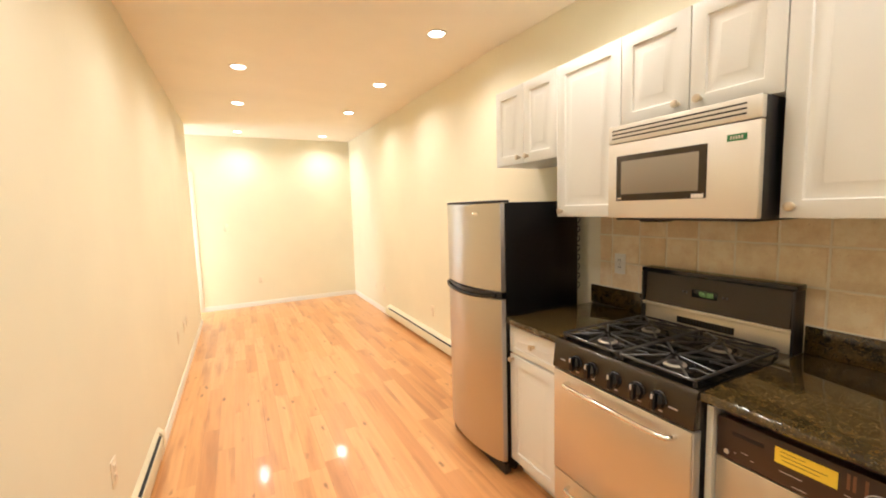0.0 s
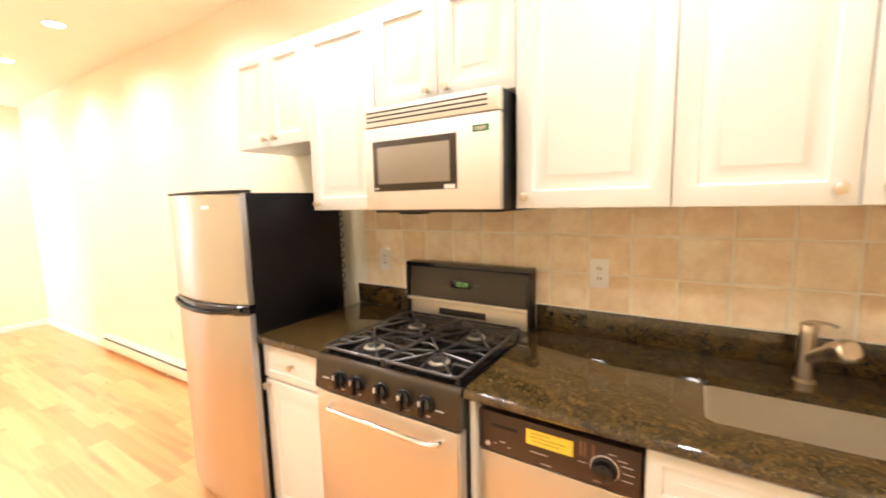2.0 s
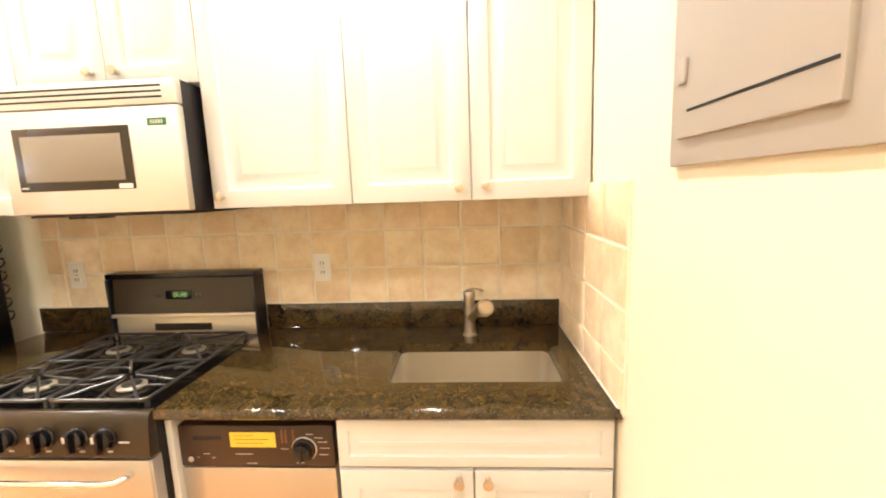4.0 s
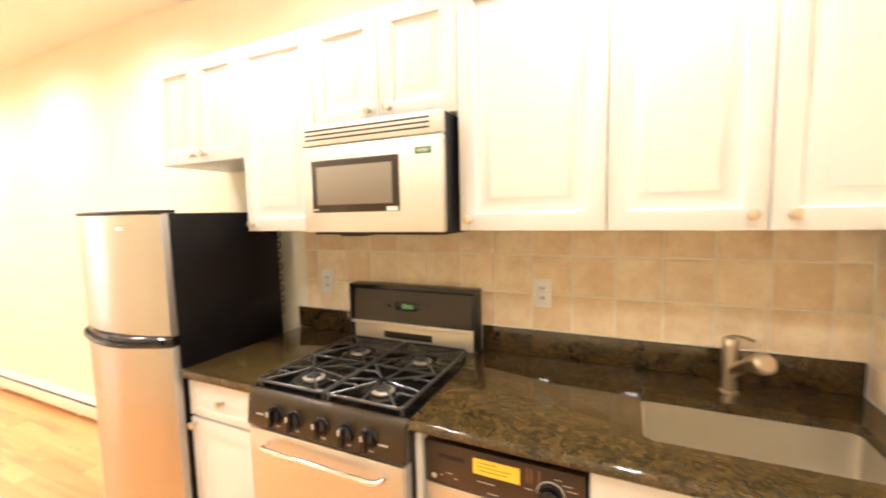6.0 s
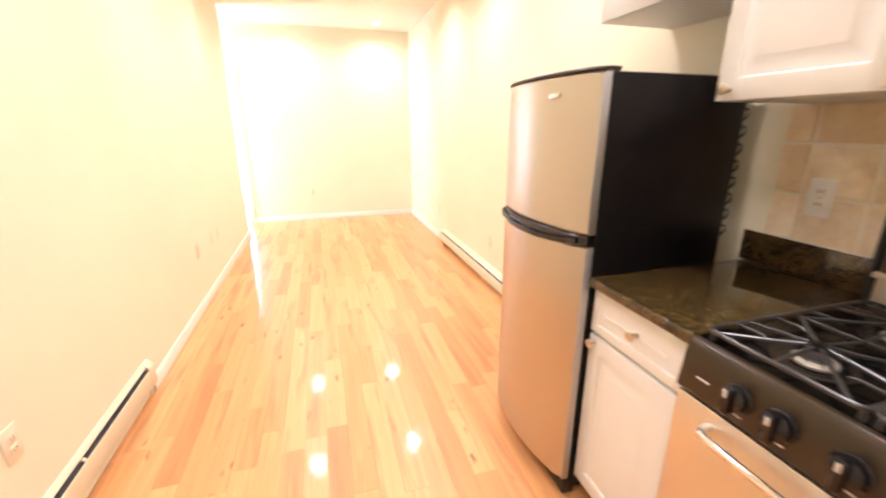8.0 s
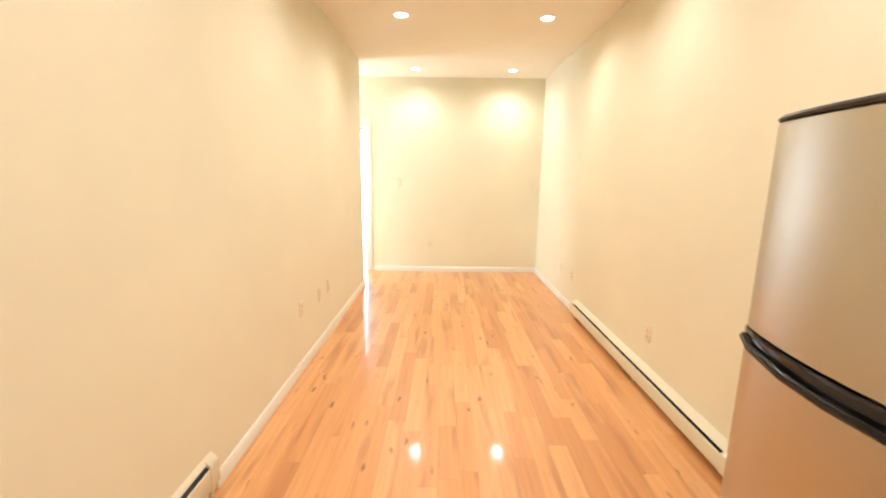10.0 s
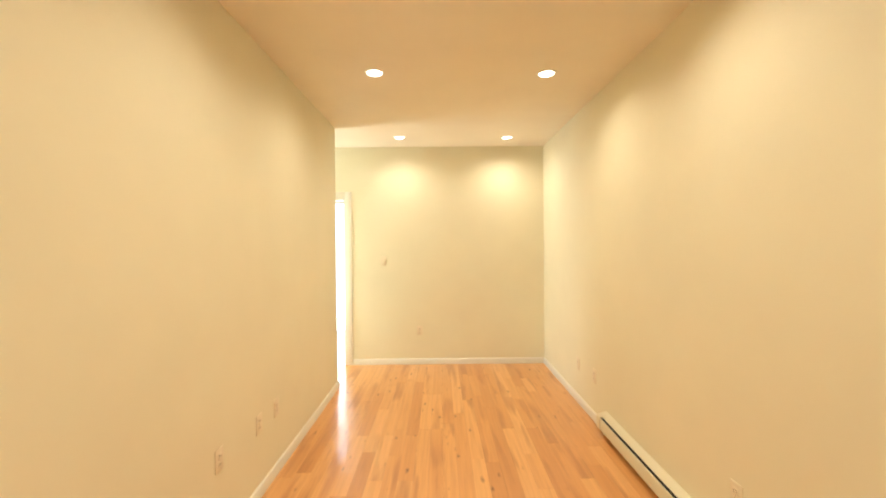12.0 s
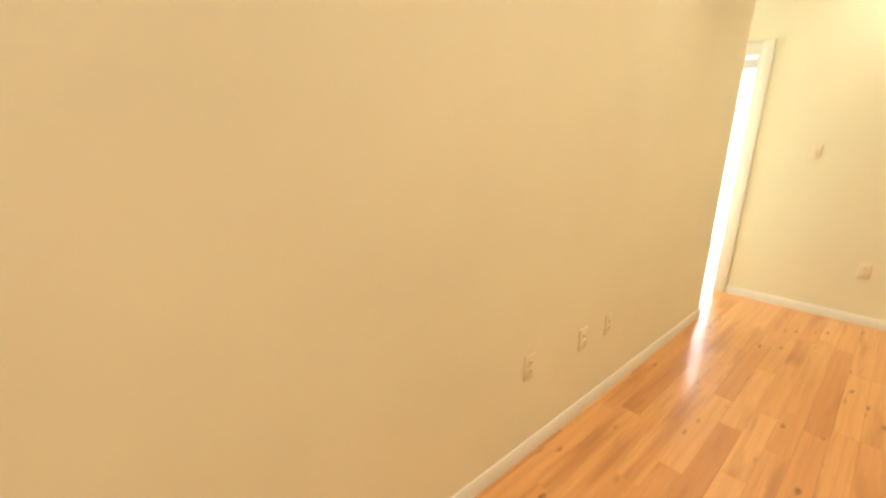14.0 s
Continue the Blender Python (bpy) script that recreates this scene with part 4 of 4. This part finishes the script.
def tile(y0, y1, z0, z1, parent, seed, side=False):
    key = (round(y1 - y0, 3), round(z1 - z0, 3), seed % 4)
    if key not in cache:
        cache[key] = stone_piece(y1 - y0 - GAP_W, z1 - z0 - GAP_W, seed)
    ob = new("tile", cache[key])
    ob.parent = parent
    if side:
        ob.matrix_basis = pose((y0 + y1) / 2, 0.0125, (z0 + z1) / 2, 0, 0, -90)
    else:
        ob.matrix_basis = pose(-0.0125, (y0 + y1) / 2, (z0 + z1) / 2)


part("grout", boxed(-0.0085, 0.001, 0.001, 2.283, 0.90, 1.4335), GROUT, wall_right, "pale sanded grout bed")
part("grout", boxed(-0.6845, -0.001, -0.001, 0.0085, 0.9, 1.4745), GROUT, wall_near, "pale sanded grout bed")
ys = [0.0, 0.095, 0.25, 0.405, 0.56, 0.715, 0.87, 1.025, 1.18, 1.335, 1.49, 1.645, 1.80, 1.95, 2.125, 2.283]
zs = [1.006, 1.161, 1.316, 1.4335]
seed = 0
for a, b in zip(ys, ys[1:]):
    for c, d in zip(zs, zs[1:]):
        seed += 1
        tile(a, b, c, d, wall_right, seed)
for a, b in zip(ys[7:12], ys[8:13]):
    seed += 1
    tile(a, b, 0.905, 1.006, wall_right, seed)
xs = [-0.685, -0.522, -0.359, -0.196, -0.033]
zs = [0.905, 1.015, 1.168, 1.321, 1.475]
for a, b in zip(xs, xs[1:]):
    for c, d in zip(zs, zs[1:]):
        seed += 1
        tile(a, b, c, d, wall_near, seed, True)
solid("caulk_line", boxed(-0.665, -0.024, 0.010, 0.016, TOP, TOP + 0.005, bevel=0.002), CAULK, "white caulk line between granite and tile", "trim", "structure")
for y0, y1 in ((0.020, 1.234), (1.869, 2.266)):
    solid("caulk_line", boxed(-0.021, -0.012, y0, y1, 1.0142, 1.0185, bevel=0.0015), CAULK, "white caulk line between granite and tile", "trim", "structure")
solid("tile_trim", boxed(-0.014, -0.0005, 2.284, 2.420, 0.0, 1.4335, bevel=0.003), TRIM, "white strip beside the tile edge", "trim", "structure")


BOARD = 0.096
board_cache = {}


def board(length, width):
    key = (round(length, 3), round(width, 3))
    if key not in board_cache:
        w, l, e, t = width / 2 - 0.00015, length / 2 - 0.00015, 0.0005, 0.006
        v = [(-w, -l, -t), (w, -l, -t), (w, l, -t), (-w, l, -t), (-w, -l, -e), (w, -l, -e), (w, l, -e), (-w, l, -e), (-w + e, -l + e, 0), (w - e, -l + e, 0), (w - e, l - e, 0), (-w + e, l - e, 0)]
        f = [(8, 9, 10, 11)] + [(a, (a + 1) % 4, 4 + (a + 1) % 4, 4 + a) for a in range(4)] + [(4 + a, 4 + (a + 1) % 4, 8 + (a + 1) % 4, 8 + a) for a in range(4)]
        data = bpy.data.meshes.new("board")
        data.from_pydata(v, [], f)
        data.materials.append(OAK)
        board_cache[key] = data
    return board_cache[key]


pick = random.Random(5)
LENGTHS = (0.4, 0.6, 0.75, 0.9, 1.05, 1.2, 1.5)
rest_v, rest_f = [], []


def lay(x0, x1, y0, y1, parts):
    x = x1
    while x > x0 + 0.001:
        w = min(BOARD, x - x0)
        y = y0 + (0 if not parts else -pick.choice((0, 0.2, 0.35, 0.5)))
        while y < y1 - 0.001:
            l = pick.choice(LENGTHS)
            if y1 - (y + l) < 0.3:
                l = round(y1 - y, 3)
            a = max(y, y0)
            l2 = round(y + l - a, 3)
            if l2 > 0.02:
                data = board(l2, w)
                if parts:
                    ob = new("board", data)
                    ob.parent = floor
                    ob.location = (x - w / 2, a + l2 / 2, 0)
                else:
                    base = len(rest_v)
                    for vert in data.vertices:
                        rest_v.append((vert.co.x + x - w / 2, vert.co.y + a + l2 / 2, vert.co.z))
                    for poly in data.polygons:
                        rest_f.append(tuple(base + i for i in poly.vertices))
            y += l
        x -= w


lay(LEFT, 0.0, 0.0, FAR, True)
lay(-4.3, LEFT, WALL_END, FAR, False)
lay(-4.3, -1.5, FAR, 9.62, False)
data = bpy.data.meshes.new("hall_boards")
data.from_pydata(rest_v, [], rest_f)
data.materials.append(OAK)
rest = new("hall_boards", data)
rest.parent = floor
tagged(rest, "oak boards of the side hall and bright room", kind="stuff")
